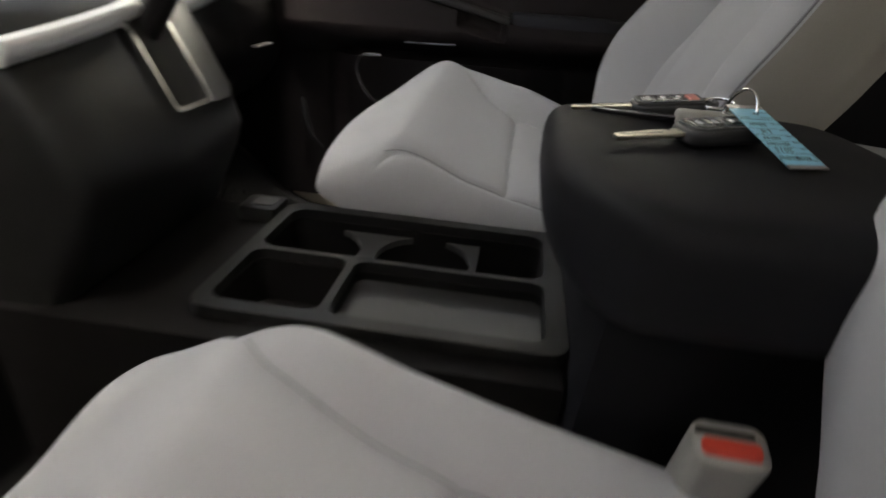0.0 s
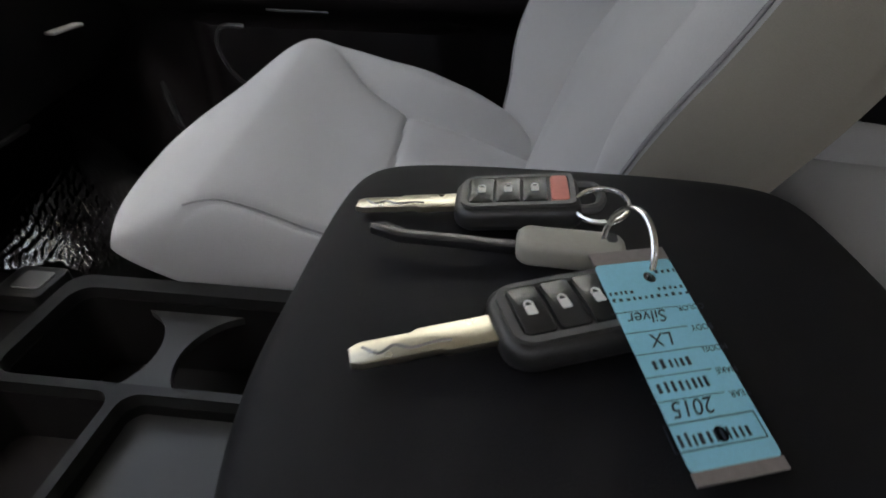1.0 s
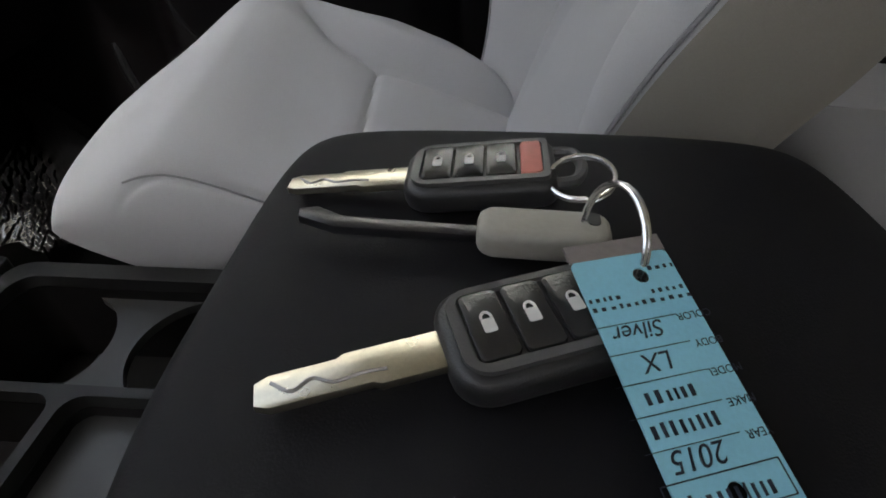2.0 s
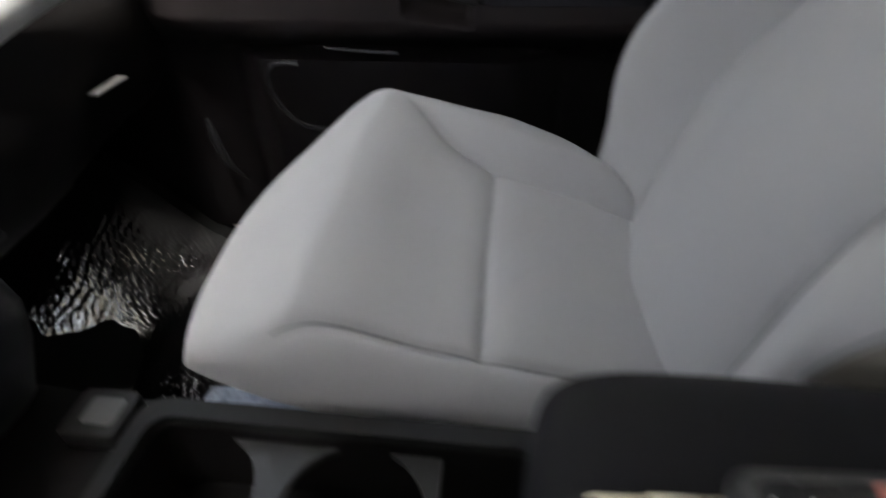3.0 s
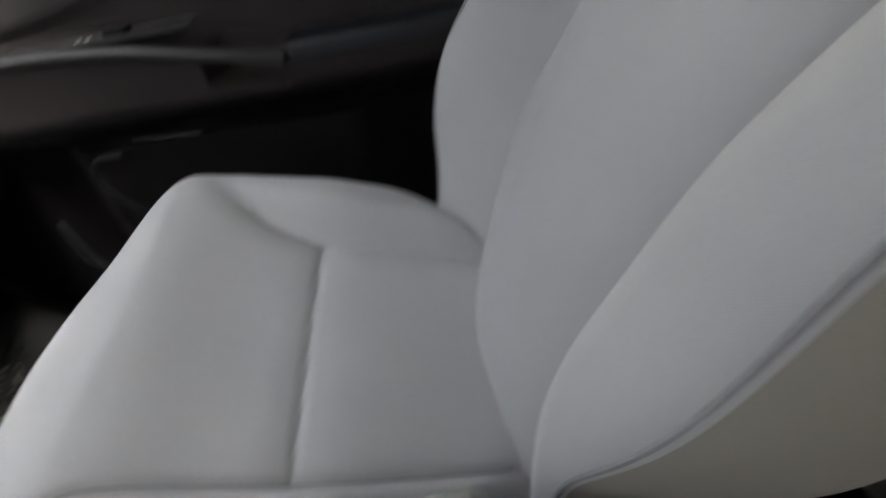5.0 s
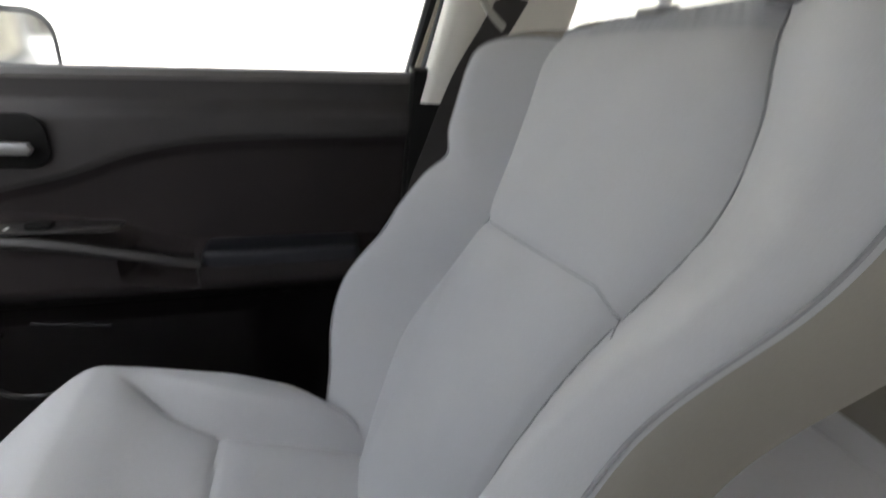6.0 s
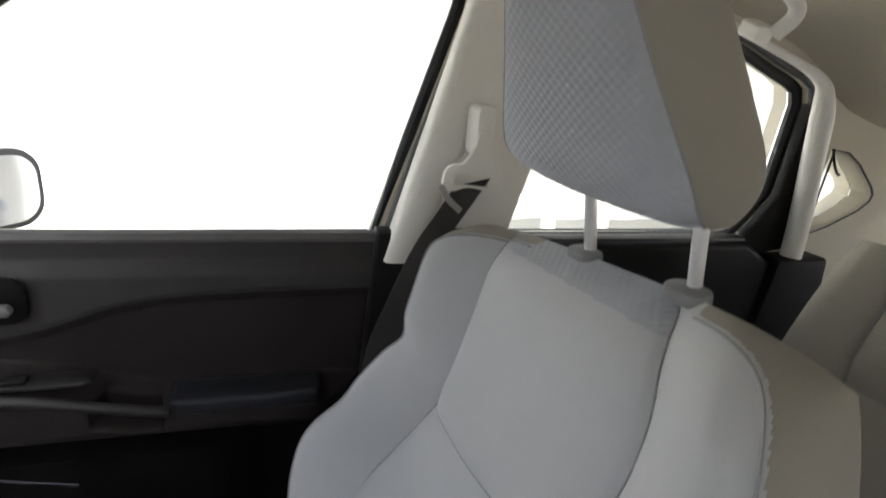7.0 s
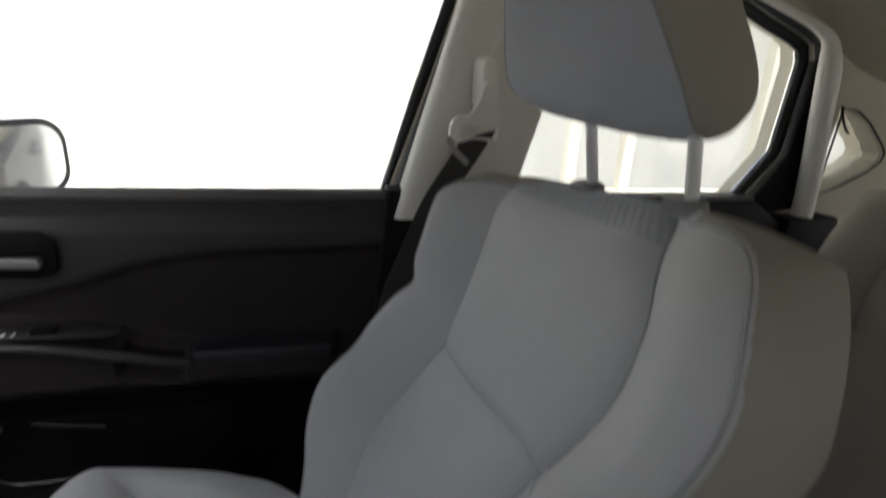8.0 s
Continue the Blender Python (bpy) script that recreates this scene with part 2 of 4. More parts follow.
def add_tube(bm, points, r, sides=10, flat=1.0, closed=False):
    """A tube along points; flat squeezes it across its second direction."""
    pts = [Vector(q) for q in points]
    rings, side = [], None
    for i, q in enumerate(pts):
        if closed:
            d = (pts[(i + 1) % len(pts)] - pts[i - 1]).normalized()
        else:
            d = (pts[min(i + 1, len(pts) - 1)] - pts[max(i - 1, 0)]).normalized()
        if side is None:
            side = d.orthogonal().normalized()
        side = (side - d * side.dot(d)).normalized()
        up = d.cross(side)
        rr = r[i] if isinstance(r, (list, tuple)) else r
        rings.append([bm.verts.new(q + rr * (math.cos(2 * math.pi * k / sides) * side + flat * math.sin(2 * math.pi * k / sides) * up)) for k in range(sides)])
    last = len(rings) if closed else len(rings) - 1
    for i in range(last):
        a, b = rings[i], rings[(i + 1) % len(rings)]
        for k in range(sides):
            bm.faces.new((a[k], a[(k + 1) % sides], b[(k + 1) % sides], b[k]))
    if not closed:
        bm.faces.new(rings[0][::-1])
        bm.faces.new(rings[-1])
    return bm


def tube(*a, **k):
    return add_tube(bmesh.new(), *a, **k)


def step(a, b, x):
    t = np.clip((x - a) / (b - a), 0, 1)
    return t * t * (3 - 2 * t)


def grid_mesh(bm, xyz, closed_u=False):
    """Faces between the points of an array (rows, columns, 3)."""
    nu, nv, _ = xyz.shape
    v = [[bm.verts.new(xyz[i, j]) for j in range(nv)] for i in range(nu)]
    for i in range(nu if closed_u else nu - 1):
        for j in range(nv - 1):
            bm.faces.new((v[i][j], v[(i + 1) % nu][j], v[(i + 1) % nu][j + 1], v[i][j + 1]))
    return v


def slab(nu, nv, plan, top, bottom, mid, p=7.0, q=2.6, rim=2.0, corner=0.0, taper=0.0):
    """A padded slab. plan(u, v) gives its outline for u, v from -1 to 1, top(x, y) its upper relief, bottom its lower depth; mid is the height of its rim; past v = rim and below it takes its second material; taper narrows its underside."""
    u, v = np.meshgrid(np.sin(np.linspace(-1, 1, nu) * np.pi / 2), np.sin(np.linspace(-1, 1, nv) * np.pi / 2), indexing="ij")
    x, y = plan(u, v)
    e = np.clip((1 - np.abs(u) ** p) * (1 - np.abs(v) ** p), 0, 1) ** (1 / q)
    if callable(mid):
        mid = mid(x, y)
    hi = np.stack([x, y, mid + (top(x, y) - mid) * e], -1)
    lo = np.stack([x, y * (1 - taper * e), mid + ((bottom(x, y) if callable(bottom) else bottom) - mid) * e], -1)
    bm = bmesh.new()
    grid_mesh(bm, hi)
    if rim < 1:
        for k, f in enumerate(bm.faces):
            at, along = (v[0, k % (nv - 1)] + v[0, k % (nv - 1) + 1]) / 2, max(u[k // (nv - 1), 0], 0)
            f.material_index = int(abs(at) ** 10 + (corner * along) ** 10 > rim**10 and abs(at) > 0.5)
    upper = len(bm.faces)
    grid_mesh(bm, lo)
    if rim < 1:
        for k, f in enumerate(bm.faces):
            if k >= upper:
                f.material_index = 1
    bmesh.ops.remove_doubles(bm, verts=bm.verts[:], dist=1e-6)
    return bm


def curve(*points):
    """A smooth function through (x, y) points."""
    line = smoothed([(a, b, 0) for a, b in points], 12)
    at, val = [q.x for q in line], [q.y for q in line]
    return lambda x: np.interp(x, at, val)


def axes(o, ex, ey, flip=None):
    """A pose from an origin and two directions; flip mirrors it in the plane y = flip."""
    o, ex, ey = Vector(o), Vector(ex).normalized(), Vector(ey)
    ey = (ey - ex * ex.dot(ey)).normalized()
    if flip is not None:
        o.y, ex.y, ey = 2 * flip - o.y, -ex.y, Vector((-ey.x, ey.y, -ey.z))
    n = ex.cross(ey)
    return Matrix(((ex.x, ey.x, n.x, o.x), (ex.y, ey.y, n.y, o.y), (ex.z, ey.z, n.z, o.z), (0, 0, 0, 1)))


# ---- the car's shell ----
MID = 0.07  # the car's middle plane
FLOOR = 0.10
SILL = 0.782


def line(x0, x1, y0, y1, n):
    return [(x0 + (x1 - x0) * i / n, y0 + (y1 - y0) * i / n) for i in range(n + 1)]


solo("floor", box(-0.95, 2.0, -0.66, 0.84, FLOOR - 0.04, FLOOR, bevel=0.01), CARPET, "black carpeted car floor", "floor", "structure")

FRONT_WINDOW = [(-0.46, SILL - 0.004), (0.540, SILL), (0.594, 0.94), (0.646, 1.10), (0.653, 1.122), (0.6555, 1.136), (0.6545, 1.147), (0.650, 1.156), (0.642, 1.163), (0.630, 1.169), (0.612, 1.173), (0.582, 1.176), (0.54, 1.175), (0.50, 1.172), (0.34, 1.156),
                (0.244, 1.135), (0.193, 1.118), (0.134, 1.086), (0.087, 1.052), (-0.10, 0.955), (-0.30, 0.865)]
REAR_WINDOW = [(0.765, SILL), (1.235, SILL), (1.300, 0.865), (1.312, 1.025), (1.305, 1.045), (1.285, 1.056), (1.216, 1.080), (1.153, 1.104), (0.95, 1.138), (0.885, 1.142), (0.862, 1.11)]
QUARTER_WINDOW = [(1.41, 0.785), (1.46, 0.803), (1.525, 0.835), (1.548, 0.855), (1.550, 0.868), (1.540, 0.882), (1.49, 0.925), (1.455, 0.945), (1.42, 0.950)]


def offset(outline, d):
    """The outline moved outwards along its corners' normals."""
    n = len(outline)
    turn = math.copysign(1, sum(outline[i - 1][0] * outline[i][1] - outline[i][0] * outline[i - 1][1] for i in range(n)))
    out = []
    for i in range(n):
        a, b, c = Vector(outline[i - 1]), Vector(outline[i]), Vector(outline[(i + 1) % n])
        t1, t2 = (b - a).normalized(), (c - b).normalized()
        n1, n2 = Vector((t1.y, -t1.x)) * turn, Vector((t2.y, -t2.x)) * turn
        m = (n1 + n2).normalized()
        out.append(tuple(b + m * d / max(m.dot(n1), 0.5)))
    return out


def holed(outer, holes, y0, y1):
    """A wall in the x-z plane with openings through it."""
    bm = bmesh.new()
    loops = []
    for pts in (outer, *holes):
        vs = [bm.verts.new((x, y0, z)) for x, z in pts]
        loops += [bm.edges.new((vs[i], vs[(i + 1) % len(vs)])) for i in range(len(vs))]
    bmesh.ops.triangle_fill(bm, edges=loops, use_beauty=True)
    faces = bm.faces[:]
    inside = []
    for f in faces:
        c = f.calc_center_median()
        for h in holes:
            hit, j = False, len(h) - 1
            for i in range(len(h)):
                if (h[i][1] > c.z) != (h[j][1] > c.z) and c.x < (h[j][0] - h[i][0]) * (c.z - h[i][1]) / (h[j][1] - h[i][1]) + h[i][0]:
                    hit = not hit
                j = i
            if hit:
                inside.append(f)
                break
    if inside:
        bmesh.ops.delete(bm, geom=inside, context="FACES_ONLY")
    ext = bmesh.ops.extrude_face_region(bm, geom=bm.faces[:])
    for v in ext["geom"]:
        if isinstance(v, bmesh.types.BMVert):
            v.co.y = y1
    return bm


SIDE = [(-0.95, 0.0), (2.05, 0.0), (2.05, 1.10), (1.60, 1.20), (0.60, 1.235), (0.20, 1.175), (-0.06, 1.04), (-0.50, 0.84), (-0.95, 0.80)]
solo("wall_passenger_side", holed(SIDE, [offset(FRONT_WINDOW, 0.016), offset(REAR_WINDOW, 0.016), QUARTER_WINDOW], 0.765, 0.84), HEADLINER,
     "beige lined body side of the car with window openings", "car body", "structure")
# Unseen side: front opening narrowed to dim the seats, rear one deepened to brighten.
DRIVER_LIGHT_SLOT = [(-0.12, 0.92), (0.587, 0.92), (0.646, 1.10), (0.653, 1.15), (0.58, 1.176), (0.34, 1.156), (0.134, 1.086), (-0.10, 0.955)]
DRIVER_REAR_LIGHT_GAP = [(0.80, 0.64), (1.235, 0.64)] + REAR_WINDOW[2:]
solo("wall_driver_side", holed(SIDE, [DRIVER_LIGHT_SLOT, DRIVER_REAR_LIGHT_GAP], -0.605, -0.68), DARK_SOFT,
     "dark lined driver's side of the car, unseen, with openings cut to shape the light", "car body", "structure")


def pane(name, outline, y):
    ob = solo(name, prism(outline, y, y + 0.004, "y"), GLASS, "clear side window glass of the car", "window", "structure", smooth=False)
    ob.visible_shadow = False
    return ob


pane("window_1", offset(FRONT_WINDOW, 0.01), 0.80)
pane("window_2", offset(REAR_WINDOW, 0.01), 0.80)
pane("window_3", QUARTER_WINDOW, 0.80)
shield = solo("windshield", prism([(-0.03, 1.085), (-0.024, 1.09), (-0.86, 0.755), (-0.866, 0.75)], -0.60, 0.74, "y"), GLASS, "clear raked windscreen above the dashboard", "windshield", "structure", smooth=False)
shield.visible_shadow = False


# rubber seals and black frames round the window openings
for name, outline in (("trim_front_seal", FRONT_WINDOW), ("trim_rear_seal", REAR_WINDOW), ("trim_quarter_seal", QUARTER_WINDOW)):
    big = name != "trim_quarter_seal"
    loop = [(x, 0.757, z) for x, z in offset(outline, 0.027 if "front" in name else 0.018 if big else 0.002)]
    solo(name, tube(loop, 0.0115 if "front" in name else 0.006 if big else 0.0022, 8, closed=True), SEAL, "grey rubber seal round the car window", "window seal", "structure")
    if big:
        loop = [(x, 0.785, z) for x, z in offset(outline, 0.011)]
        solo(name.replace("seal", "frame"), tube(loop, 0.012, 8, closed=True), RUBBER, "black frame round the car window", "window frame", "structure")


def roof():
    """The headliner: a shallow vault from rail to rail."""
    u, v = np.meshgrid(np.linspace(0, 1, 40), np.linspace(-1, 1, 41), indexing="ij")
    x = -0.02 + u * 1.95
    rail = curve((-0.30, 0.90), (-0.10, 1.00), (0.09, 1.088), (0.20, 1.145), (0.34, 1.180), (0.50, 1.196), (0.66, 1.196), (0.95, 1.172), (1.20, 1.128), (1.32, 1.085), (1.5, 0.99), (2.2, 0.88))(x)
    half = 0.725 * np.ones_like(x)
    crown = 0.085 + 0.02 * np.sin(u * np.pi)
    z = rail + crown * (1 - np.abs(v) ** 3.2)
    y = MID + half * np.sign(v) * np.abs(v) ** 0.9
    bm = bmesh.new()
    grid_mesh(bm, np.stack([x, y, z], -1))
    grid_mesh(bm, np.stack([x, y, z + 0.03 + 0.01 * np.abs(v)], -1))
    return bm


solo("ceiling", roof(), HEADLINER, "beige cloth headliner of the car", "ceiling", "structure")
# Unseen tailgate kept low so that light reaches the rear cabin.
solo("wall_rear_hatch", box(1.96, 2.03, -0.62, 0.79, 0.0, 0.70, bevel=0.02), DARK_SOFT, "dark tailgate lining of the car, unseen, cut low to let light in", "tailgate", "structure")
solo("wall_firewall", box(-0.98, -0.90, -0.66, 0.84, 0.0, 0.72, bevel=0.02), CARPET, "black carpeted bulkhead under the dashboard", "bulkhead", "structure")


# ---- B pillar, C pillar, belt ----
def pillar(name, low, high, width_low, width_high, z0, z1, y0, y1, depth, label):
    n = 14
    rows = []
    for i in range(n + 1):
        t = i / n
        x = low + (high - low) * t
        w = width_low + (width_high - width_low) * t
        y = y0 + (y1 - y0) * t
        z = z0 + (z1 - z0) * t
        ring = []
        for k in range(24):
            a = 2 * math.pi * k / 24
            cx, sy = math.cos(a), math.sin(a)
            ring.append((x + w / 2 * (abs(cx) ** 0.5) * math.copysign(1, cx) + w / 2, y + depth / 2 * (abs(sy) ** 0.6) * math.copysign(1, sy), z))
        rows.append(ring)
    bm = bmesh.new()
    v = grid_mesh(bm, np.array(rows).transpose(1, 0, 2), closed_u=True)
    bm.faces.new([r[0] for r in v])
    bm.faces.new([r[-1] for r in v])
    return solo(name, bm, PILLAR, label, "pillar trim", "structure")


pillar("trim_b_pillar", 0.560, 0.682, 0.046, 0.10, 0.755, 1.20, 0.735, 0.725, 0.055, "light grey plastic edge trim on the middle door pillar")
solo("trim_b_pillar_panel", prism([(0.605, 0.80), (0.765, 0.80), (0.86, 1.15), (0.86, 1.20), (0.70, 1.20)], 0.735, 0.764, "y", bevel=0.008), PILLAR,
     "light grey plastic panel on the middle door pillar", "pillar trim", "structure")
c_path = smoothed([(1.354, 0.728, 0.742), (1.347, 0.726, 0.82), (1.332, 0.724, 0.93), (1.316, 0.722, 1.03), (1.296, 0.728, 1.072), (1.22, 0.745, 1.106), (1.10, 0.748, 1.140), (0.92, 0.75, 1.170)], 8)
c_size = [0.019 - 0.012 * min(1.0, max(0.0, (k - 22) / 14)) for k in range(len(c_path))]
solo("trim_c_pillar", tube(c_path, c_size, 14), PILLAR, "light grey plastic edge trim on the rear door pillar", "pillar trim", "structure")
solo("trim_lower_b_pillar", prism([(0.50, 0.10), (0.80, 0.10), (0.77, 0.80), (0.551, 0.80)], 0.72, 0.764, "y", bevel=0.012), DARK,
     "dark plastic lower trim of the middle pillar", "pillar trim", "structure")
solo("trim_lower_c_pillar", prism([(1.22, 0.10), (1.50, 0.10), (1.42, 0.750), (1.30, 0.750)], 0.70, 0.764, "y", bevel=0.012), DARK,
     "dark plastic lower trim of the rear pillar", "pillar trim", "structure")

belt = thing("seat_belt", "dark woven seat belt hanging from a beige pillar anchor", "seat belt")


def ribbon(points, width_dir, width, thick=0.0025):
    bm = bmesh.new()
    w = Vector(width_dir).normalized() * width / 2
    prev = None
    for q in smoothed(points, 8):
        nrm = Vector((0, 1, 0)) * thick / 2
        ring = [bm.verts.new(q + s * w + t * nrm) for s, t in ((-1, -1), (1, -1), (1, 1), (-1, 1))]
        if prev:
            for k in range(4):
                bm.faces.new((prev[k], prev[(k + 1) % 4], ring[(k + 1) % 4], ring[k]))
        prev = ring
    return bm


part("webbing", ribbon([(0.665, 0.650, 0.893), (0.645, 0.656, 0.855), (0.615, 0.662, 0.80), (0.585, 0.668, 0.72), (0.555, 0.673, 0.62), (0.545, 0.676, 0.42), (0.54, 0.68, 0.16)], (1, 0, 0.25), 0.050), BELT, belt)
part("webbing_fold", ribbon([(0.622, 0.654, 0.886), (0.634, 0.653, 0.868), (0.652, 0.653, 0.852)], (0.5, 0, 0.8), 0.009, 0.006), BUCKLE, belt, "pale folded edge of the webbing")
RING = [(0.656 + 0.86 * (p[0] - 0.656), 0.90 + 0.86 * (p[1] - 0.90)) for p in smoothed([(0.614, 0.890, 0), (0.617, 0.910, 0), (0.628, 0.920, 0), (0.645, 0.923, 0), (0.660, 0.945, 0), (0.666, 0.968, 0), (0.675, 0.974, 0), (0.684, 0.966, 0), (0.686, 0.945, 0), (0.694, 0.918, 0), (0.708, 0.907, 0), (0.714, 0.893, 0), (0.708, 0.880, 0), (0.69, 0.880, 0), (0.655, 0.886, 0), (0.63, 0.880, 0), (0.614, 0.890, 0)], 4)[:-1]]
part("anchor", holed(RING, [[(0.634, 0.892), (0.686, 0.888), (0.689, 0.901), (0.636, 0.907)]], 0.638, 0.647), PILLAR, belt, "beige plastic belt guide")
part("slider", prism(rounded(0.664, 0.690, 0.925, 0.995, 0.011), 0.650, 0.700, "y", bevel=0.006), PILLAR, belt, "beige height slider")


# ---- doors of the passenger side ----
door = thing("door_1", "dark plastic front passenger door panel with armrest", "car door", kind="structure")


def door_skin(z_low, z_high, rows):
    """A band of the inner door panel between two heights: relief towards the cabin over length and height."""
    x, t = np.meshgrid(np.linspace(-0.50, 0.55, 170), np.linspace(0, 1, rows), indexing="ij")
    crease = curve((-0.60, 0.60), (-0.1, 0.62), (0.05, 0.645), (0.12, 0.662), (0.20, 0.688), (0.31, 0.702), (0.60, 0.708))(x)
    low, high = (crease if h is None else h + 0 * x for h in (z_low, z_high))
    z = low + (high - low) * t
    x = x - 0.03 * (SILL - z) / SILL * (x > 0.5)
    depth = 0.022 + 0.014 * step(crease - 0.016, crease + 0.010, z) - 0.034 * step(0.730, SILL + 0.004, z)
    arm_top = 0.604 - 0.050 * step(0.02, 0.30, x)
    arm = step(arm_top + 0.008, arm_top - 0.008, z) * step(0.46, 0.53, z) * step(-0.28, -0.12, x) * step(0.55, 0.46, x)
    depth = np.maximum(depth, 0.022 + 0.070 * arm)
    grip = step(0.165, 0.180, x) * step(0.258, 0.246, x) * step(arm_top - 0.045, arm_top - 0.03, z)
    depth = depth - 0.045 * grip * arm
    pocket = step(-0.12, -0.04, x) * step(0.40, 0.30, x) * step(0.478, 0.470, z) * step(0.16, 0.22, z)
    depth = np.maximum(depth, 0.018 + 0.05 * pocket)
    front = np.stack([x, 0.765 - depth, z], -1)
    back = front.copy()
    back[..., 1] = 0.764
    bm = bmesh.new()
    grid_mesh(bm, front)
    grid_mesh(bm, back)
    return bm


# The bands' tones carry the fall of light down the door.
part("lower_panel", door_skin(0.14, 0.50, 70), DOOR_SHADED, door, "lower door panel with a pocket, shade put into its near-black tone")
part("insert", door_skin(0.50, None, 80), DOOR_DIM, door, "dark brown door insert with armrest, half shade put into its tone")
part("upper_panel", door_skin(None, SILL + 0.002, 40), DOOR_LIT, door, "vinyl upper door panel, window light put into its lighter tone")
# The rail's lighter grey paints in the daylight along the sill.
part("top_rail", tube(smoothed([(-0.48, 0.752, SILL + 0.002), (0.0, 0.752, SILL + 0.001), (0.55, 0.752, SILL + 0.001)], 8), 0.011, 8), SILL_LIT, door, "top edge of the door panel, window light put into its lighter grey")
handle = part("handle_recess", prism(rounded(-0.06, 0.10, 0.672, 0.740, 0.025), 0.720, 0.728, "y", bevel=0.004), DARK, door)
part("pull_handle", prism([(-0.055, 0.698), (0.082, 0.691), (0.087, 0.698), (0.083, 0.706), (0.062, 0.707), (-0.055, 0.709)], 0.703, 0.716, "y", bevel=0.003), HANDLE, handle, "silver inner door handle")
arm_bar = smoothed([(-0.14, 0.676, 0.600), (-0.02, 0.671, 0.600), (0.09, 0.669, 0.590), (0.17, 0.669, 0.574), (0.225, 0.670, 0.562), (0.262, 0.674, 0.553)], 8)
part("armrest_edge", tube(arm_bar, 0.008, 10, flat=0.8), ARM_GREY, door, "grey armrest edge")
part("switch_plate", prism([(-0.06, 0.676), (0.16, 0.676), (0.172, 0.684), (0.172, 0.706), (0.16, 0.712), (-0.06, 0.714)], 0.600, 0.606, "z", bevel=0.002), ARM_GREY, door)
part("armrest_pad", prism(rounded(0.262, 0.47, 0.674, 0.735, 0.012), 0.535, 0.568, "z", bevel=0.008, seg=3), PAD, door, "bluish black armrest pad")
part("window_switch", prism(rounded(0.068, 0.098, 0.680, 0.698, 0.004), 0.606, 0.613, "z", bevel=0.002), DARK, door)
for x0 in (0.034, 0.046):
    part("switch_mark", box(x0, x0 + 0.003, 0.682, 0.692, 0.6061, 0.6068), PRINT, door)
part("pocket_rim", tube(smoothed([(0.080, 0.622, 0.5095), (0.112, 0.612, 0.5105), (0.145, 0.602, 0.5125), (0.176, 0.592, 0.5145)], 6), [0.0022] * 19, 8), GLOSS, door, "glossy edge of the door pocket")
part("bottle_holder", tube(smoothed([(0.026, 0.66, 0.477), (-0.009, 0.66, 0.475), (-0.022, 0.66, 0.449), (-0.008, 0.66, 0.412), (0.023, 0.66, 0.387), (0.083, 0.66, 0.384), (0.15, 0.665, 0.384)], 8), 0.004, 8), GLOSS, door, "glossy rim of the bottle holder")

# Tapered glossy tube added in the shape of the door's curved highlight.
part("speaker_glint", tube(smoothed([(-0.154, 0.70, 0.375), (-0.149, 0.70, 0.33), (-0.139, 0.70, 0.296), (-0.113, 0.70, 0.270)], 6), [0.003, 0.005, 0.006, 0.007, 0.008, 0.008, 0.008, 0.008, 0.008, 0.008, 0.008, 0.008, 0.007, 0.006, 0.005, 0.004, 0.003, 0.003, 0.002], 8), GLOSS, door, "glossy black arc shaped like the highlight on the lower door")

rear_door = thing("door_2", "dark plastic rear passenger door panel", "car door", kind="structure")
part("panel", prism([(0.77, 0.14), (1.24, 0.14), (1.31, 0.55), (1.30, 0.740), (1.235, SILL - 0.002), (0.765, SILL - 0.002)], 0.715, 0.764, "y", bevel=0.014, seg=3), DARK, rear_door)
part("top_rail", box(0.77, 1.24, 0.730, 0.762, SILL - 0.010, SILL + 0.004, bevel=0.005), ARM_GREY, rear_door)

part("corner_panel", prism([(1.238, 0.770), (1.303, 0.862), (1.314, 1.030), (1.345, 1.030), (1.352, 0.760), (1.25, 0.742)], 0.742, 0.764, "y", bevel=0.004), DARK, rear_door, "black corner of the rear door")

# grab handle over the rear door
grab = thing("grab_handle", "beige folding grab handle on the headliner", "grab handle")
part("bar", tube(smoothed([(0.958, 0.665, 1.156), (0.960, 0.645, 1.164), (0.984, 0.632, 1.186), (1.018, 0.630, 1.195), (1.090, 0.632, 1.170), (1.114, 0.636, 1.148), (1.110, 0.660, 1.122)], 5), 0.0125, 12, flat=0.7), PILLAR, grab)
for at in ((0.960, 0.680, 1.164), (1.112, 0.690, 1.126)):
    part("mount", prism(rounded(-0.016, 0.016, -0.012, 0.012, 0.006), -0.03, 0.012, "z", bevel=0.004), PILLAR, grab, m=look(at, (at[0], 0.9, at[2] + 0.08)))

hook = solo("coat_hook", tube(smoothed([(1.395, 0.742, 0.955), (1.398, 0.735, 0.930), (1.408, 0.732, 0.912), (1.422, 0.738, 0.908)], 5), 0.003, 8, flat=0.8), RUBBER, "black hook for the rear belt on the pillar", "hook")

# ---- outer skin of the passenger side, seen in the door mirror ----
skin = thing("wall_outer_skin", "silver painted outer side of the car", "car body", kind="structure")
part("panel", holed([(0.30, 0.0), (2.05, 0.0), (2.05, 0.74), (0.30, 0.74)], [], 0.842, 0.868), SILVER_PAINT, skin)
part("upper_panel", holed([(1.57, 0.745), (2.05, 0.745), (2.05, 1.08), (1.60, 1.18)], [], 0.842, 0.852), SILVER_PAINT, skin)
part("belt_line", tube([(0.05, 0.862, 0.752), (1.56, 0.862, 0.758)], 0.008, 8), RUBBER, skin, "black belt moulding")
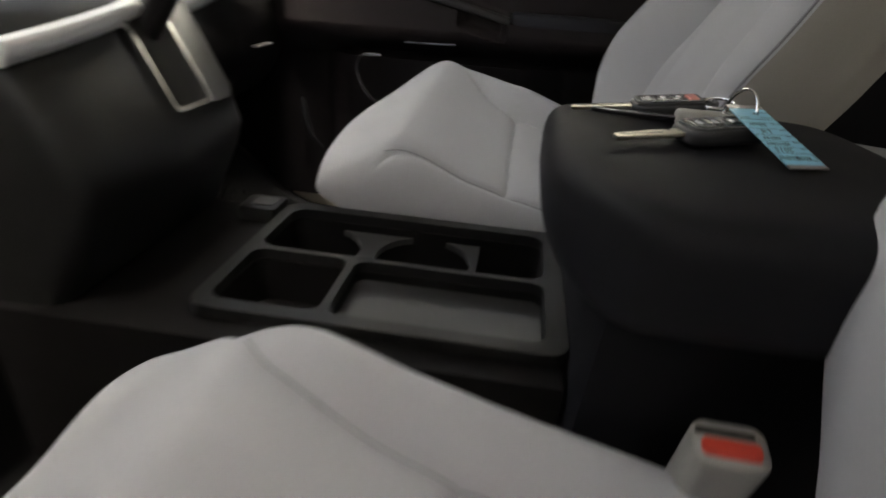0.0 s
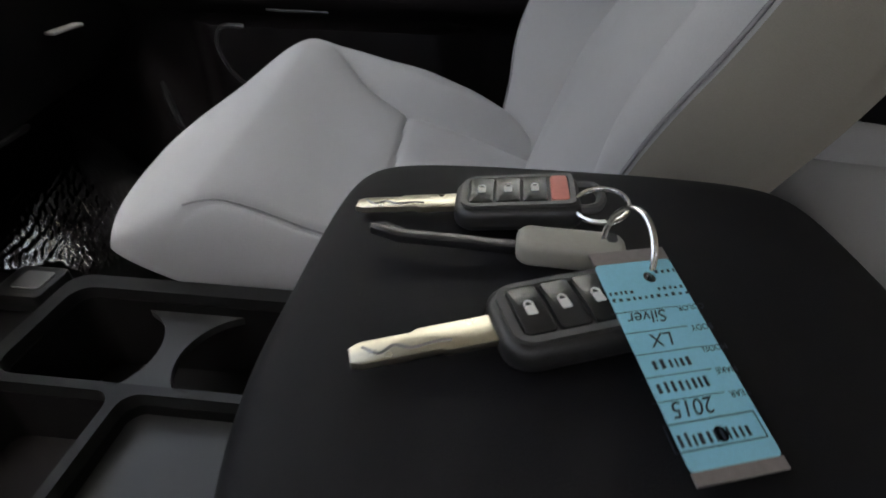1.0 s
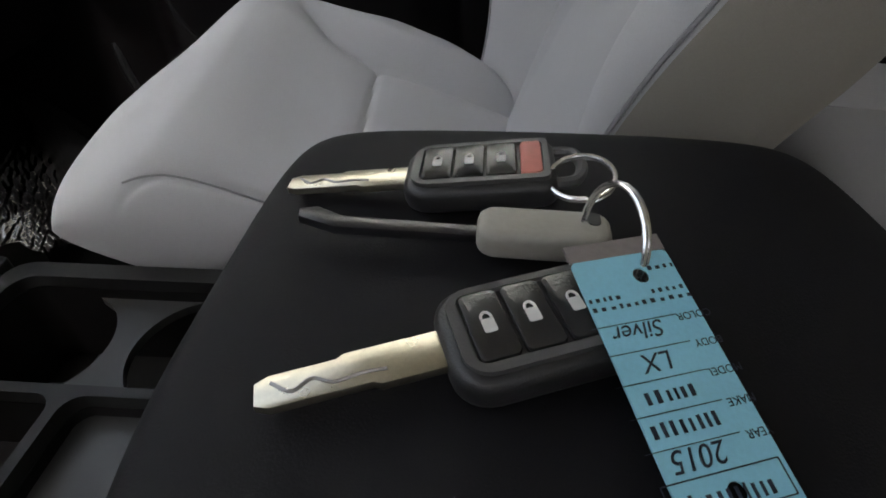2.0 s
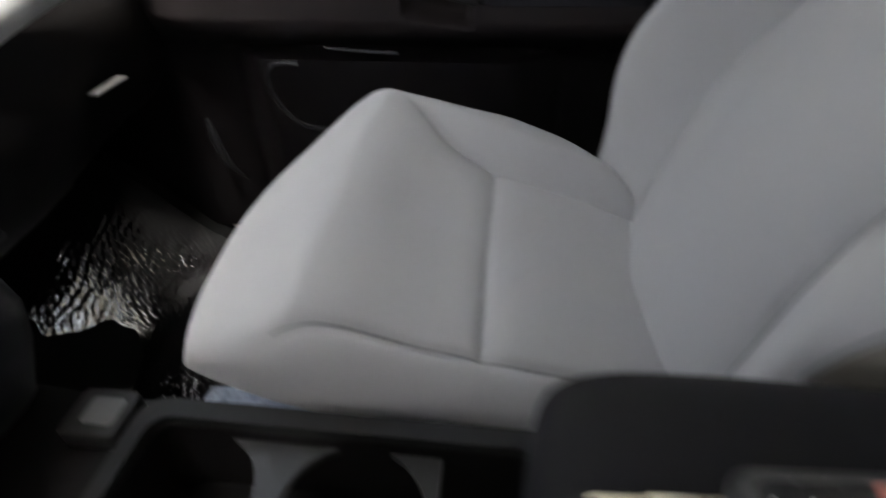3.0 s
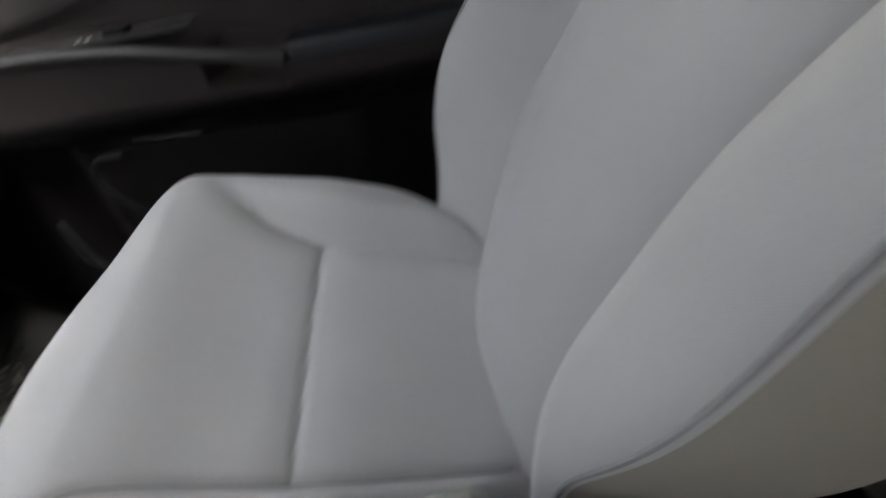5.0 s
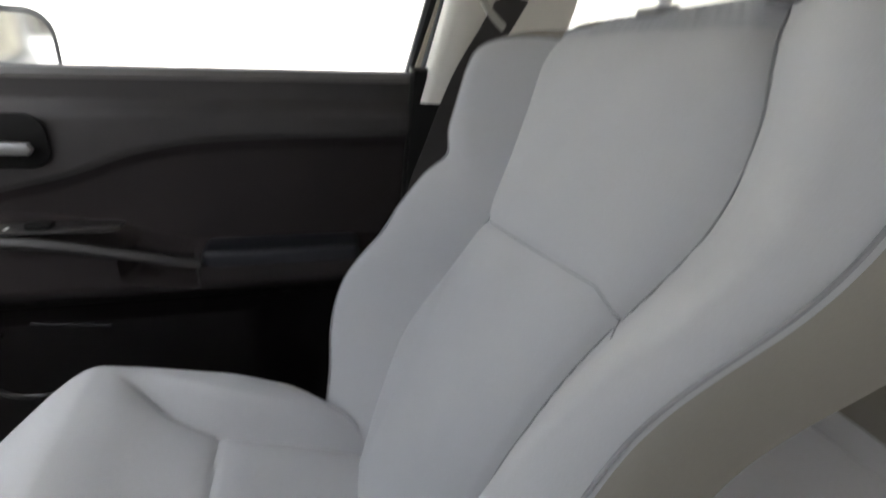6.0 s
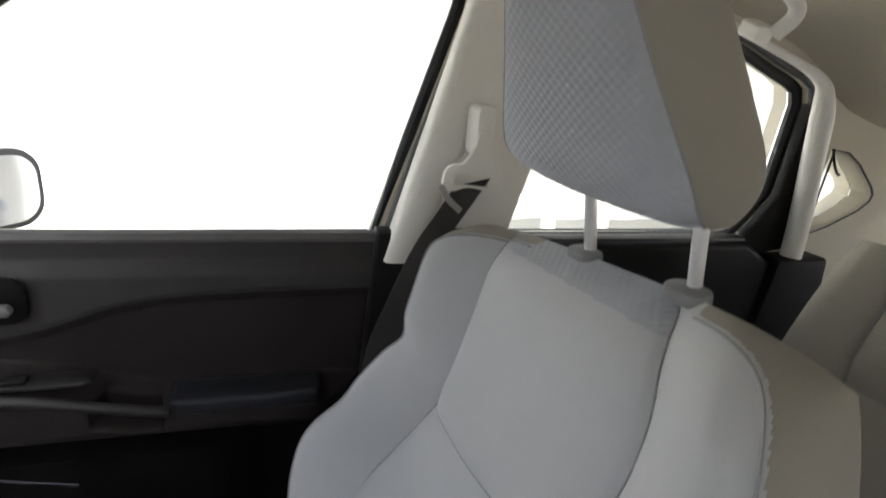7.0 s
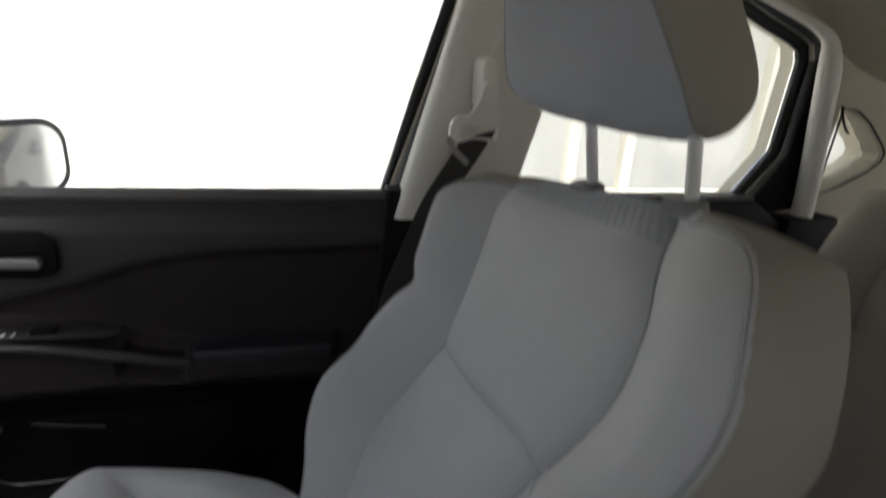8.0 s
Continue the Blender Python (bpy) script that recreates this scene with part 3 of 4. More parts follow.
for x in (0.44, 1.16):
    part("door_handle", tube(smoothed([(x - 0.09, 0.868, 0.655), (x - 0.07, 0.892, 0.658), (x + 0.05, 0.894, 0.660), (x + 0.08, 0.868, 0.660)], 5), 0.011, 10, flat=0.7), SILVER_PAINT, skin)
for x in (0.62, 1.36):
    part("door_gap", box(x, x + 0.005, 0.8675, 0.8685, 0.02, 0.735), RUBBER, skin)

# ---- door mirror outside ----
mirror = thing("door_mirror", "white door mirror outside with black rimmed glass", "mirror")
MIRROR_AT = axes((-0.022, 0.940, 0.80), (0.60, 0.86, 0), (0, 0, 1))
part("housing", prism(rounded(-0.12, 0.075, -0.070, 0.070, 0.045), -0.09, 0.012, "z", bevel=0.02, seg=3), CAR_PAINT, mirror, m=MIRROR_AT)
part("rim", prism(rounded(-0.115, 0.070, -0.064, 0.064, 0.042), 0.011, 0.020, "z", bevel=0.003), RUBBER, mirror, m=MIRROR_AT)
mirror_mat = mat("mirror_silver", (0.9, 0.9, 0.9), 0.04, metal=1.0, var=0.0, bump=0.0)
part("mirror_glass", prism(rounded(-0.105, 0.060, -0.054, 0.054, 0.036), 0.0195, 0.0225, "z"), mirror_mat, mirror, m=MIRROR_AT)
part("arm", prism(rounded(-0.27, -0.10, -0.062, -0.015, 0.012), -0.06, -0.01, "z", bevel=0.008), RUBBER, mirror, m=MIRROR_AT)


# ---- seats ----
def seam_on(surface, xs, ys, name, parent, r=0.0009):
    """A line of thread sunk in a seam along a padded surface."""
    xs, ys = np.asarray(xs, float), np.asarray(ys, float)
    zs = surface(xs, ys)
    part(name, tube(list(zip(xs, ys, zs + 0.0006)), r, 6), SEAM, parent)


def front_seat(flip, label):
    lean = 0.05
    own = flip is None
    side = 1 if own else -1  # the sign of y on the door's side
    seat = thing("front_seat", label, "car seat", "front seats")
    mc = axes((0.3147, 0.3761, 0.4017), (0.95, 0, -0.313), (0.086, 0.962, 0.26)) @ pose(0, 0, 0, -3.59) @ pose(0, 0, 0, 0, 0.58) @ pose(0, 0, 0, 0, 0, -0.91) if own else axes((0.30, -0.270, 0.352), (0.95, 0, -0.28), (0, 1, 0.0))
    head_frame = axes((0.593 if own else 0.522, 0.40 if own else 0.355, 0.604), (0.403 if own else 0.09, 0, 0.915), (-0.165, 0.984, 0.073), flip)
    mb = axes((0.5793, 0.3632, 0.6326), (0.403, 0, 0.915), (-0.165, 0.984, 0.073)) @ pose(0, 0, 0, -3.33) @ pose(0, 0, 0, 0, 1.38) @ pose(0, 0, 0, 0, 0, 5.08) if own else head_frame

    # cushion: a centre between two welted bolsters; the one beside the console falls away
    door_seam = curve((-0.22, 0.1725), (-0.16, 0.1607), (-0.135, 0.1507), (-0.106, 0.1387), (-0.08, 0.1274), (-0.05, 0.1205), (0, 0.1141), (0.08, 0.1153), (0.22, 0.1173))
    tunnel_seam = curve((-0.22, 0.1948), (-0.195, 0.1804), (-0.183, 0.1667), (-0.167, 0.1495), (-0.15, 0.1362), (-0.13, 0.1300), (-0.1, 0.1241), (-0.05, 0.1178), (0.04, 0.1086), (0.11, 0.0974), (0.22, 0.0806))

    def cushion_plan(u, v):
        x = (-0.0523 + (0.204 * u + 0.055 * np.clip(u, 0, 1) ** 3) * np.sqrt(1 - 0.16 * v**4)) if own else (-0.025 + 0.223 * u * np.sqrt(1 - 0.16 * v**4) - 0.012 * np.clip(-u, 0, 1) ** 2 * step(-0.3, -0.8, side * v))
        inner = 0.164 - 0.015 * step(-0.17, 0.02, x) - 0.015 * step(0.05, 0.18, x) if own else 0.186 + 0.0 * x
        half = np.where(side * v > 0, 0.1936 - 0.07 * step(0.03, 0.20, x) + (0.012 * step(-0.20, -0.05, x) - 0.006 * step(-0.05, 0.15, x)), inner)
        y = half * v * np.sqrt(1 - 0.06 * u**4 * (u < 0))
        return x + 0.0577 * np.clip((side * y + 0.04) / 0.21, 0, 1) ** 2 * np.clip(-u, 0, 1) ** 2, y

    def cushion_top(x, y):
        a = np.abs(y)
        outward = side * y > 0
        out = a - np.where(outward, door_seam(x), tunnel_seam(x))
        h = np.where(outward, 0.0260 * step(-0.002, 0.036, out) * step(-0.165, -0.01, x),
                     (-0.030 * step(0.0, 0.05, out) if own else 0.030 * step(0.0, 0.05, out)) * step(-0.215, -0.12, x))
        fade = np.where(outward, step(-0.155, -0.085, x), step(-0.205, -0.165, x))
        h = h - 0.0055 * np.exp(-((out / 0.0045) ** 2)) * fade - np.where(outward, 0.008, 0.0045) * np.exp(-((out / 0.017) ** 2)) * fade
        cross = x + 0.0159 + 0.080 * side * y
        h = h - (0.0040 * np.exp(-((cross / 0.004) ** 2)) + 0.0045 * np.exp(-((cross / 0.018) ** 2))) * step(0.004, -0.004, out)
        h -= 0.008 * np.cos(np.clip(y / 0.115, -1, 1) * np.pi / 2) * step(-0.21, -0.10, x)
        h += 0.0133 * step(-0.05, -0.15, x) - 0.0573 * step(-0.16, -0.245, x) + 0.010 * step(0.10, 0.20, x)
        h += 0.008 * np.exp(-(((x + 0.165) / 0.055) ** 2) - (((side * y - 0.105) / 0.070) ** 2))
        h += 0.0012 * np.sin(31 * x + 3 * np.sin(17 * y)) * np.sin(27 * y + 1.0)
        return h

    cushion = part("cushion", slab(190, 170, cushion_plan, cushion_top, -0.117, -0.087, p=10, q=3.0), FABRIC, seat, m=mc)
    xs = np.linspace(-0.170, 0.16, 70)
    seam_on(cushion_top, xs, -side * tunnel_seam(xs), "seam", cushion)
    part("seat_base", prism(rounded(-0.17, 0.15, -0.09, 0.13, 0.03), -0.20, -0.105, "z", bevel=0.012), DARK, seat, m=mc)

    # backrest
    outer = curve((-0.36, 0.1249), (-0.24, 0.1684), (-0.18, 0.1808), (-0.12, 0.1832), (-0.04, 0.1562), (0.048, 0.1249), (0.155, 0.1414), (0.25, 0.1671), (0.34, 0.1947))
    inner = curve((-0.36, 0.0582), (-0.225, 0.0557), (-0.068, 0.0773), (0.013, 0.0986), (0.06, 0.1168), (0.12, 0.1321), (0.19, 0.1232), (0.25, 0.0936), (0.27, 0.0797), (0.285, 0.0734), (0.3, 0.0780), (0.34, 0.0932))

    near_half = curve((-0.4, 0.1800), (-0.3, 0.1600), (-0.2, 0.1604), (-0.1, 0.2043), (0, 0.2199), (0.08, 0.2498), (0.14, 0.2605), (0.18, 0.2550), (0.22, 0.2446), (0.26, 0.2304), (0.3, 0.2113), (0.36, 0.1897))

    far_more = curve((-0.36, -0.0034), (-0.24, 0.0050), (-0.12, 0.0153), (0, -0.0307), (0.12, -0.0115), (0.22, 0.0200), (0.32, 0.0146))

    def back_plan(u, v):
        x = -0.025 + np.where(u > 0, 0.3036, 0.335) * u * np.sqrt(1 - np.where(side * v > 0, 0.07, 0.12) * v**4)
        far = far_more(x) + 0.210 + 0.040 * step(-0.34, -0.10, x) - 0.024 * step(0.0, 0.10, x) + 0.012 * np.exp(-(((x + 0.11) / 0.09) ** 2)) - 0.014 * step(0.20, 0.31, x)
        near = near_half(x) + (0.0 if own else 0.030 * step(0.0, -0.13, x))
        y = np.where(side * v > 0, far, near) * v * np.sqrt(1 - 0.12 * u**4)
        return x - lean * side * y * step(-0.1, 0.25, x), y

    def back_top(x, y):
        a = np.abs(y)
        outward = side * y > 0
        out = a - np.where(outward, outer(x), inner(x))
        w = 0.050 + np.where(outward, 0.014 * step(0.10, -0.02, x), 0.026 * step(0.14, -0.04, x)) - 0.015 * step(0.20, 0.30, x) - 0.02 * step(-0.22, -0.33, x) + 0.004 * np.exp(-(((x + 0.11) / 0.10) ** 2)) * outward
        h = w * step(0.0, np.where(outward, 0.075, 0.085), out) - 0.013 * np.exp(-(((x - 0.085 - 0.3 * (a - 0.19)) / 0.018) ** 2)) * step(0.02, 0.06, out) * outward
        fade = step(0.325, 0.285, x)
        h = h - (0.0055 * np.exp(-((out / 0.0045) ** 2)) + np.where(outward, 0.011, 0.007) * np.exp(-((out / 0.018) ** 2))) * fade
        cross = x - 0.0417 - 0.57 * np.clip(side * y + 0.0785, -0.2, 0)
        h = h - (0.0040 * np.exp(-((cross / 0.004) ** 2)) + 0.004 * np.exp(-((cross / 0.016) ** 2))) * step(0.004, -0.004, out)
        h += 0.012 * np.cos(np.clip(y / 0.12, -1, 1) * np.pi / 2) * step(0.28, 0.1, x)
        h -= 0.0405 * step(0.20, 0.32, x) + 0.016 * step(0.24, 0.32, x) * step(0.16, 0.10, a)
        h += 0.0012 * np.sin(29 * x + 3 * np.sin(15 * y)) * np.sin(25 * y + 1.0)
        return h

    def recede(x, y):
        """The lower end draws back towards the middle of the car."""
        return 0.042 * step(-0.10, -0.30, x) * step(0.12, -0.14, side * y)

    def back_face(x, y):
        return back_top(x, y) - recede(x, y)

    def rim_depth(x, y):
        return -0.040 * step(-0.06, 0.17, x) - recede(x, y)

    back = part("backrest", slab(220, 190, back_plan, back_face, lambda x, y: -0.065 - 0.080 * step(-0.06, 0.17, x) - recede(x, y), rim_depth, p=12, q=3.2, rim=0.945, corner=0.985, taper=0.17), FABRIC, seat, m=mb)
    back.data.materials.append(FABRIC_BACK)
    back.data.materials.append(FABRIC_HATCH)
    for face in back.data.polygons:  # hatched cloth over the top roll
        if face.material_index == 0 and face.center.x > 0.243 and -float(inner(face.center.x)) < side * face.center.y < float(outer(face.center.x)):
            face.material_index = 2
    xs = np.linspace(-0.30, 0.262, 90)
    seam_on(back_face, xs, side * outer(xs), "seam", back)
    xs = np.linspace(-0.30, 0.296, 90)
    seam_on(back_face, xs, -side * inner(xs), "seam", back)
    ys = np.linspace(-0.118, 0.112, 40)
    seam_on(back_face, 0.0417 + 0.57 * np.clip(ys + 0.0785, -0.2, 0), side * ys, "seam", back, 0.0007)
    for v0 in (-0.945, 0.945):
        turn = np.linspace(0.70, 1.53, 56)
        uu = np.concatenate([np.linspace(-0.93, 0.86, 70), 0.945 / 0.985 * np.sin(turn) ** 0.2])
        vv = v0 * np.clip(1 - (np.clip(uu, 0, 1) * 0.985 / 0.945) ** 10, 0, 1) ** 0.1
        for name, inset, thick, cloth in (("piping", 0.990, 0.0014, SEAM),):
            pu, pv = uu * inset, vv * inset
            px, py = back_plan(pu, pv)
            e = ((1 - np.abs(pu) ** 12) * (1 - np.abs(pv) ** 12)) ** (1 / 3.2)
            pz = rim_depth(px, py) + (back_face(px, py) - rim_depth(px, py)) * e
            part(name, tube(list(zip(px, py, pz + 0.0012)), thick, 6), cloth, back)
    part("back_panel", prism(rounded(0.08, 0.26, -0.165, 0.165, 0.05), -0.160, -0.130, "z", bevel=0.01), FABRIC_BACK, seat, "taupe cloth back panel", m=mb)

    # headrest on two posts, tipped forward
    head_half = curve((-0.14, 0.134), (-0.08, 0.124), (-0.03, 0.107), (0.02, 0.088), (0.06, 0.074), (0.10, 0.064), (0.14, 0.058))

    def head_plan(u, v):
        x = 0.122 * u * np.sqrt(1 - 0.16 * v**4)
        return x, head_half(x) * v * np.sqrt(1 - 0.10 * u**6)

    def head_top(x, y):
        return 0.050 - 0.020 * step(0.06, 0.125, x) - 0.012 * step(-0.08, -0.125, x) - 0.7 * y**2 + 0.0008 * np.sin(40 * x) * np.sin(33 * y)

    mh = head_frame @ pose(0.444, 0.017 * side, 0.094, 0, -48, 0) @ pose(0, 0, 0, 8 * side, 0, 0) @ pose(0, 0, 0, 0, 0, -4 * side)
    head = part("headrest", slab(90, 90, head_plan, head_top, -0.056, 0.002, p=11, q=3.3, rim=0.91), FABRIC_HATCH, seat, "grey hatched cloth headrest", m=mh)
    head.data.materials.append(FABRIC_BACK)
    for v0 in (-0.91, 0.91):
        uu = np.linspace(-0.95, 0.95, 60)
        px, py = head_plan(uu, v0 * np.ones_like(uu))
        e = ((1 - np.abs(uu) ** 11) * (1 - abs(v0) ** 11)) ** (1 / 3.3)
        pz = 0.002 + (head_top(px, py) - 0.002) * e
        part("seam", tube(list(zip(px, py, pz + 0.0003)), 0.0009, 6), SEAM, head)
    for gx, gy, tx, ty, tz in ((0.281, 0.049, 0.392, 0.040, 0.040), (0.289, -0.079, 0.387, -0.090, 0.032)):
        foot, tip = Vector((gx, side * gy, -0.046)), Vector((tx, side * ty, tz))
        part("headrest_post", tube([foot + (foot - tip) * 0.4, foot, foot + (tip - foot) * 0.72], 0.0062, 14), POST, seat, "chrome headrest post", m=mb)
        part("post_guide", prism(rounded(-0.013, 0.013, -0.021, 0.021, 0.0125), -0.014, -0.001, "z", bevel=0.003), GUIDE, seat, "grey headrest post guide", m=mb @ pose(gx, side * gy, -0.037, 0, 56, 0))
    at = axes((0.410, 0.240, 0.358), (0.96, 0.14, 0.10), (-0.16, 0.88, 0.42)) if own else axes((0.443, -0.122, 0.362), (0.97, -0.05, 0.02), (0.05, 0.95, 0.25))
    buckle = part("buckle", prism(rounded(-0.015 if own else -0.018, 0.026, -0.015, 0.015, 0.009), -0.035 if own else -0.08, 0.028, "z", bevel=0.005, seg=3), BUCKLE, seat, "grey plastic belt buckle", m=at)
    part("release_button", prism(rounded(-0.009 if own else -0.014, 0.020, -0.0105, 0.001, 0.004), 0.022, 0.032, "z", bevel=0.003), RED, buckle, "red release button")
    part("slot", prism(rounded(-0.009 if own else -0.016, 0.018, 0.004, 0.0075, 0.001), 0.026, 0.0285, "z"), DARK, buckle, "dark buckle slot")
    part("stalk", prism(rounded(-0.002 if own else -0.018, 0.020, -0.008, 0.008, 0.005), -0.14, -0.03, "z", bevel=0.003), DARK, buckle, "dark belt stalk")
    return seat


front_seat(None, "light grey cloth front passenger seat with headrest")
front_seat(0.02, "light grey cloth driver's seat beside the console")

rear = thing("rear_seat", "light grey cloth rear bench seat behind the front seats", "car seat")


def bench_top(x, y):
    """Soft grooves that part the bench into seats and side bolsters, and a cross groove."""
    h = 0.0 * x
    for at in (0.10, 0.385):
        out = np.abs(y) - at
        h = h - 0.006 * np.exp(-((out / 0.005) ** 2)) - 0.008 * np.exp(-((out / 0.022) ** 2))
    h = h - (0.005 * np.exp(-(((x - 0.09) / 0.005) ** 2)) + 0.006 * np.exp(-(((x - 0.09) / 0.02) ** 2))) * step(0.39, 0.38, np.abs(y))
    return h + 0.022 * step(0.39, 0.46, np.abs(y)) + 0.0012 * np.sin(27 * x + 3 * np.sin(13 * y)) * np.sin(23 * y)


bench = part("cushion", slab(110, 150, lambda u, v: (0.24 * u * np.sqrt(1 - 0.1 * v**2), 0.55 * v * np.sqrt(1 - 0.05 * u**2)), bench_top, -0.14, -0.06), FABRIC, rear,
             m=axes((0.935, MID, 0.405), (1, 0, -0.10), (0, 1, 0)))
part("bench_base", box(0.84, 1.22, -0.42, 0.56, FLOOR, 0.25, bevel=0.02), DARK, rear)
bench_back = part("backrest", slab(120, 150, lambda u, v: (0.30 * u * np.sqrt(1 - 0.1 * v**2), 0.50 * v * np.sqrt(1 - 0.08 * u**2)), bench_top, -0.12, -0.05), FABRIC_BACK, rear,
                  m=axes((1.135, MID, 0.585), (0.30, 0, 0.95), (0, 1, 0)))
for parent, end in ((bench, 0.20), (bench_back, 0.26)):
    for y in (-0.385, -0.10, 0.10, 0.385):
        xs = np.linspace(-end, end, 40)
        seam_on(bench_top, xs, y + 0.0 * xs, "seam", parent)
    ys = np.linspace(-0.38, 0.38, 60)
    seam_on(bench_top, 0.09 + 0.0 * ys, ys, "seam", parent)

# ---- centre console ----
console = thing("center_console", "black plastic centre console with cup holders and armrest lid", "center console")
TRAY_Z = 0.350
X0, X1, Y0, Y1 = 0.035, 0.345, -0.005, 0.205
DIV = 0.098


def ring_slab(outer, holes, z0, z1, bevel=0.0):
    bm = bmesh.new()
    edges = []
    for pts in (outer, *holes):
        vs = [bm.verts.new((x, y, z1)) for x, y in pts]
        edges += [bm.edges.new((vs[i], vs[(i + 1) % len(vs)])) for i in range(len(vs))]
    bmesh.ops.triangle_fill(bm, edges=edges, use_beauty=True)
    dead = []
    for f in bm.faces:
        c = f.calc_center_median()
        for h in holes:
            inside, j = False, len(h) - 1
            for i in range(len(h)):
                if (h[i][1] > c.y) != (h[j][1] > c.y) and c.x < (h[j][0] - h[i][0]) * (c.y - h[i][1]) / (h[j][1] - h[i][1]) + h[i][0]:
                    inside = not inside
                j = i
            if inside:
                dead.append(f)
                break
    if dead:
        bmesh.ops.delete(bm, geom=dead, context="FACES_ONLY")
    ext = bmesh.ops.extrude_face_region(bm, geom=bm.faces[:])
    for v in ext["geom"]:
        if isinstance(v, bmesh.types.BMVert):
            v.co.z = z0
    return bm


def circle(cx, cy, r, n=40, a0=0, a1=360):
    return [(cx + r * math.cos(radians(a0 + (a1 - a0) * k / n)), cy + r * math.sin(radians(a0 + (a1 - a0) * k / n))) for k in range(n)]


part("tray_rim", ring_slab(rounded(X0 - 0.014, X1 + 0.02, Y0 - 0.016, Y1 + 0.017, 0.02), [rounded(X0, X1, DIV + 0.004, Y1, 0.018), rounded(X0, 0.140, Y0, DIV - 0.004, 0.014), rounded(0.148, X1, Y0, DIV - 0.004, 0.014)], TRAY_Z - 0.012, TRAY_Z), GREY, console)
part("console_body", ring_slab([(-0.16, -0.05), (0.36, -0.045), (0.36, 0.224), (-0.02, 0.226), (-0.16, 0.236)], [rounded(X0, X1, DIV + 0.004, Y1, 0.018), rounded(X0, 0.140, Y0, DIV - 0.004, 0.014), rounded(0.148, X1, Y0, DIV - 0.004, 0.014)], FLOOR + 0.002, TRAY_Z - 0.013), DARK, console)
CUP_Y = 0.1525


def between_cups(left, right, r):
    """The outline of the plate that is left between two round wells; a straight side where r is negative on it."""
    ys = np.linspace(DIV + 0.005, Y1 - 0.001, 15)
    arc = [math.sqrt(max(0.0, r * r - (y - CUP_Y) ** 2)) for y in ys]
    lo = [((left[0] + h if left[1] else left[0]), y) for h, y in zip(arc, ys)]
    hi = [((right[0] - h if right[1] else right[0]), y) for h, y in zip(arc, ys)]
    return lo + hi[::-1]


for left, right in (((0.077, True), (0.208, True)), ((0.208, True), (0.271, False))):
    part("cup_plate", prism(between_cups(left, right, 0.0555), TRAY_Z - 0.030, TRAY_Z - 0.022, "z"), CUP_GREY, console, "grey cup holder plate", smooth=False)
part("tray_floor", box(0.1485, X1, Y0, DIV - 0.0045, TRAY_Z - 0.034, TRAY_Z - 0.022), CUP_GREY, console)
part("coin_tray_floor", box(X0, 0.1395, Y0, DIV - 0.0045, TRAY_Z - 0.075, TRAY_Z - 0.065), DARK_SOFT, console)
part("cup_well_floor", box(X0, X1, DIV + 0.004, Y1, TRAY_Z - 0.11, TRAY_Z - 0.10), DARK, console)
button = part("console_switch", prism(rounded(-0.030, 0.018, 0.178, 0.222, 0.006), TRAY_Z - 0.014, TRAY_Z + 0.006, "z", bevel=0.003), GREY, console, "dark grey console switch")
part("switch_face", prism(rounded(-0.016, 0.012, 0.188, 0.212, 0.004), TRAY_Z + 0.006, TRAY_Z + 0.0075, "z"), FOB_RIM, button, "grey switch face")


def lid_plan(u, v):
    x = 0.4465 + 0.127 * u * np.sqrt(1 - 0.16 * v**6) * (1 - 0.30 * np.clip(-v, 0, 1) ** 2.2 * (u < 0))
    return x, 0.004 + 0.146 * v * np.sqrt(1 - 0.16 * u**6)


part("armrest_lid", slab(60, 60, lid_plan, lambda x, y: 0.534 - 0.25 * (x - 0.44) ** 2 - 0.2 * y**2, 0.45, 0.505, p=14, q=2.4), LID, console, "black padded armrest lid")
part("armrest_box", prism([(-0.03, FLOOR + 0.003), (0.20, FLOOR + 0.003), (0.115, 0.48), (-0.10, 0.48)], 0.365, 0.60, "x", bevel=0.012), LID, console)

# ---- dashboard ----
dash = thing("dashboard", "dark plastic dashboard with a silver trim strip and glovebox", "dashboard")


def dash_body():
    """The dashboard's section, swept across the car and bowed towards the windscreen at the sides."""
    prof = smoothed([(-0.42, 0, 0.30), (-0.30, 0, 0.335), (-0.20, 0, 0.38), (-0.145, 0, 0.44), (-0.128, 0, 0.50), (-0.135, 0, 0.555), (-0.16, 0, 0.60), (-0.17, 0, 0.625), (-0.15, 0, 0.66), (-0.17, 0, 0.70), (-0.26, 0, 0.735), (-0.50, 0, 0.75), (-0.85, 0, 0.74)], 6)
    ys = np.linspace(-0.58, 0.755, 60)
    rows = []
    for y in ys:
        bow = 0.16 * step(0.30, 0.76, y) + 0.16 * step(-0.13, -0.59, y)
        rows.append([(p.x - bow * 0.5, y, p.z) for p in prof] + [(-0.88, y, 0.30)])
    bm = bmesh.new()
    arr = np.array(rows)
    v = grid_mesh(bm, arr)
    for j in (0, -1):
        bm.faces.new(v[j])
    for i in range(len(rows) - 1):
        bm.faces.new((v[i][-1], v[i + 1][-1], v[i + 1][0], v[i][0]))
    return bm


part("dash_body", dash_body(), DARK, dash)


STRIP = smoothed([(-0.20, -0.10, 0.540), (-0.19, 0.07, 0.545), (-0.175, 0.20, 0.553), (-0.150, 0.29, 0.566), (-0.142, 0.36, 0.583), (-0.145, 0.46, 0.600), (-0.165, 0.60, 0.610), (-0.20, 0.73, 0.615)], 6)
part("trim_strip", tube(STRIP, 0.021, 12, flat=0.7), STRIP_SILVER, dash, "bright silver dash strip")
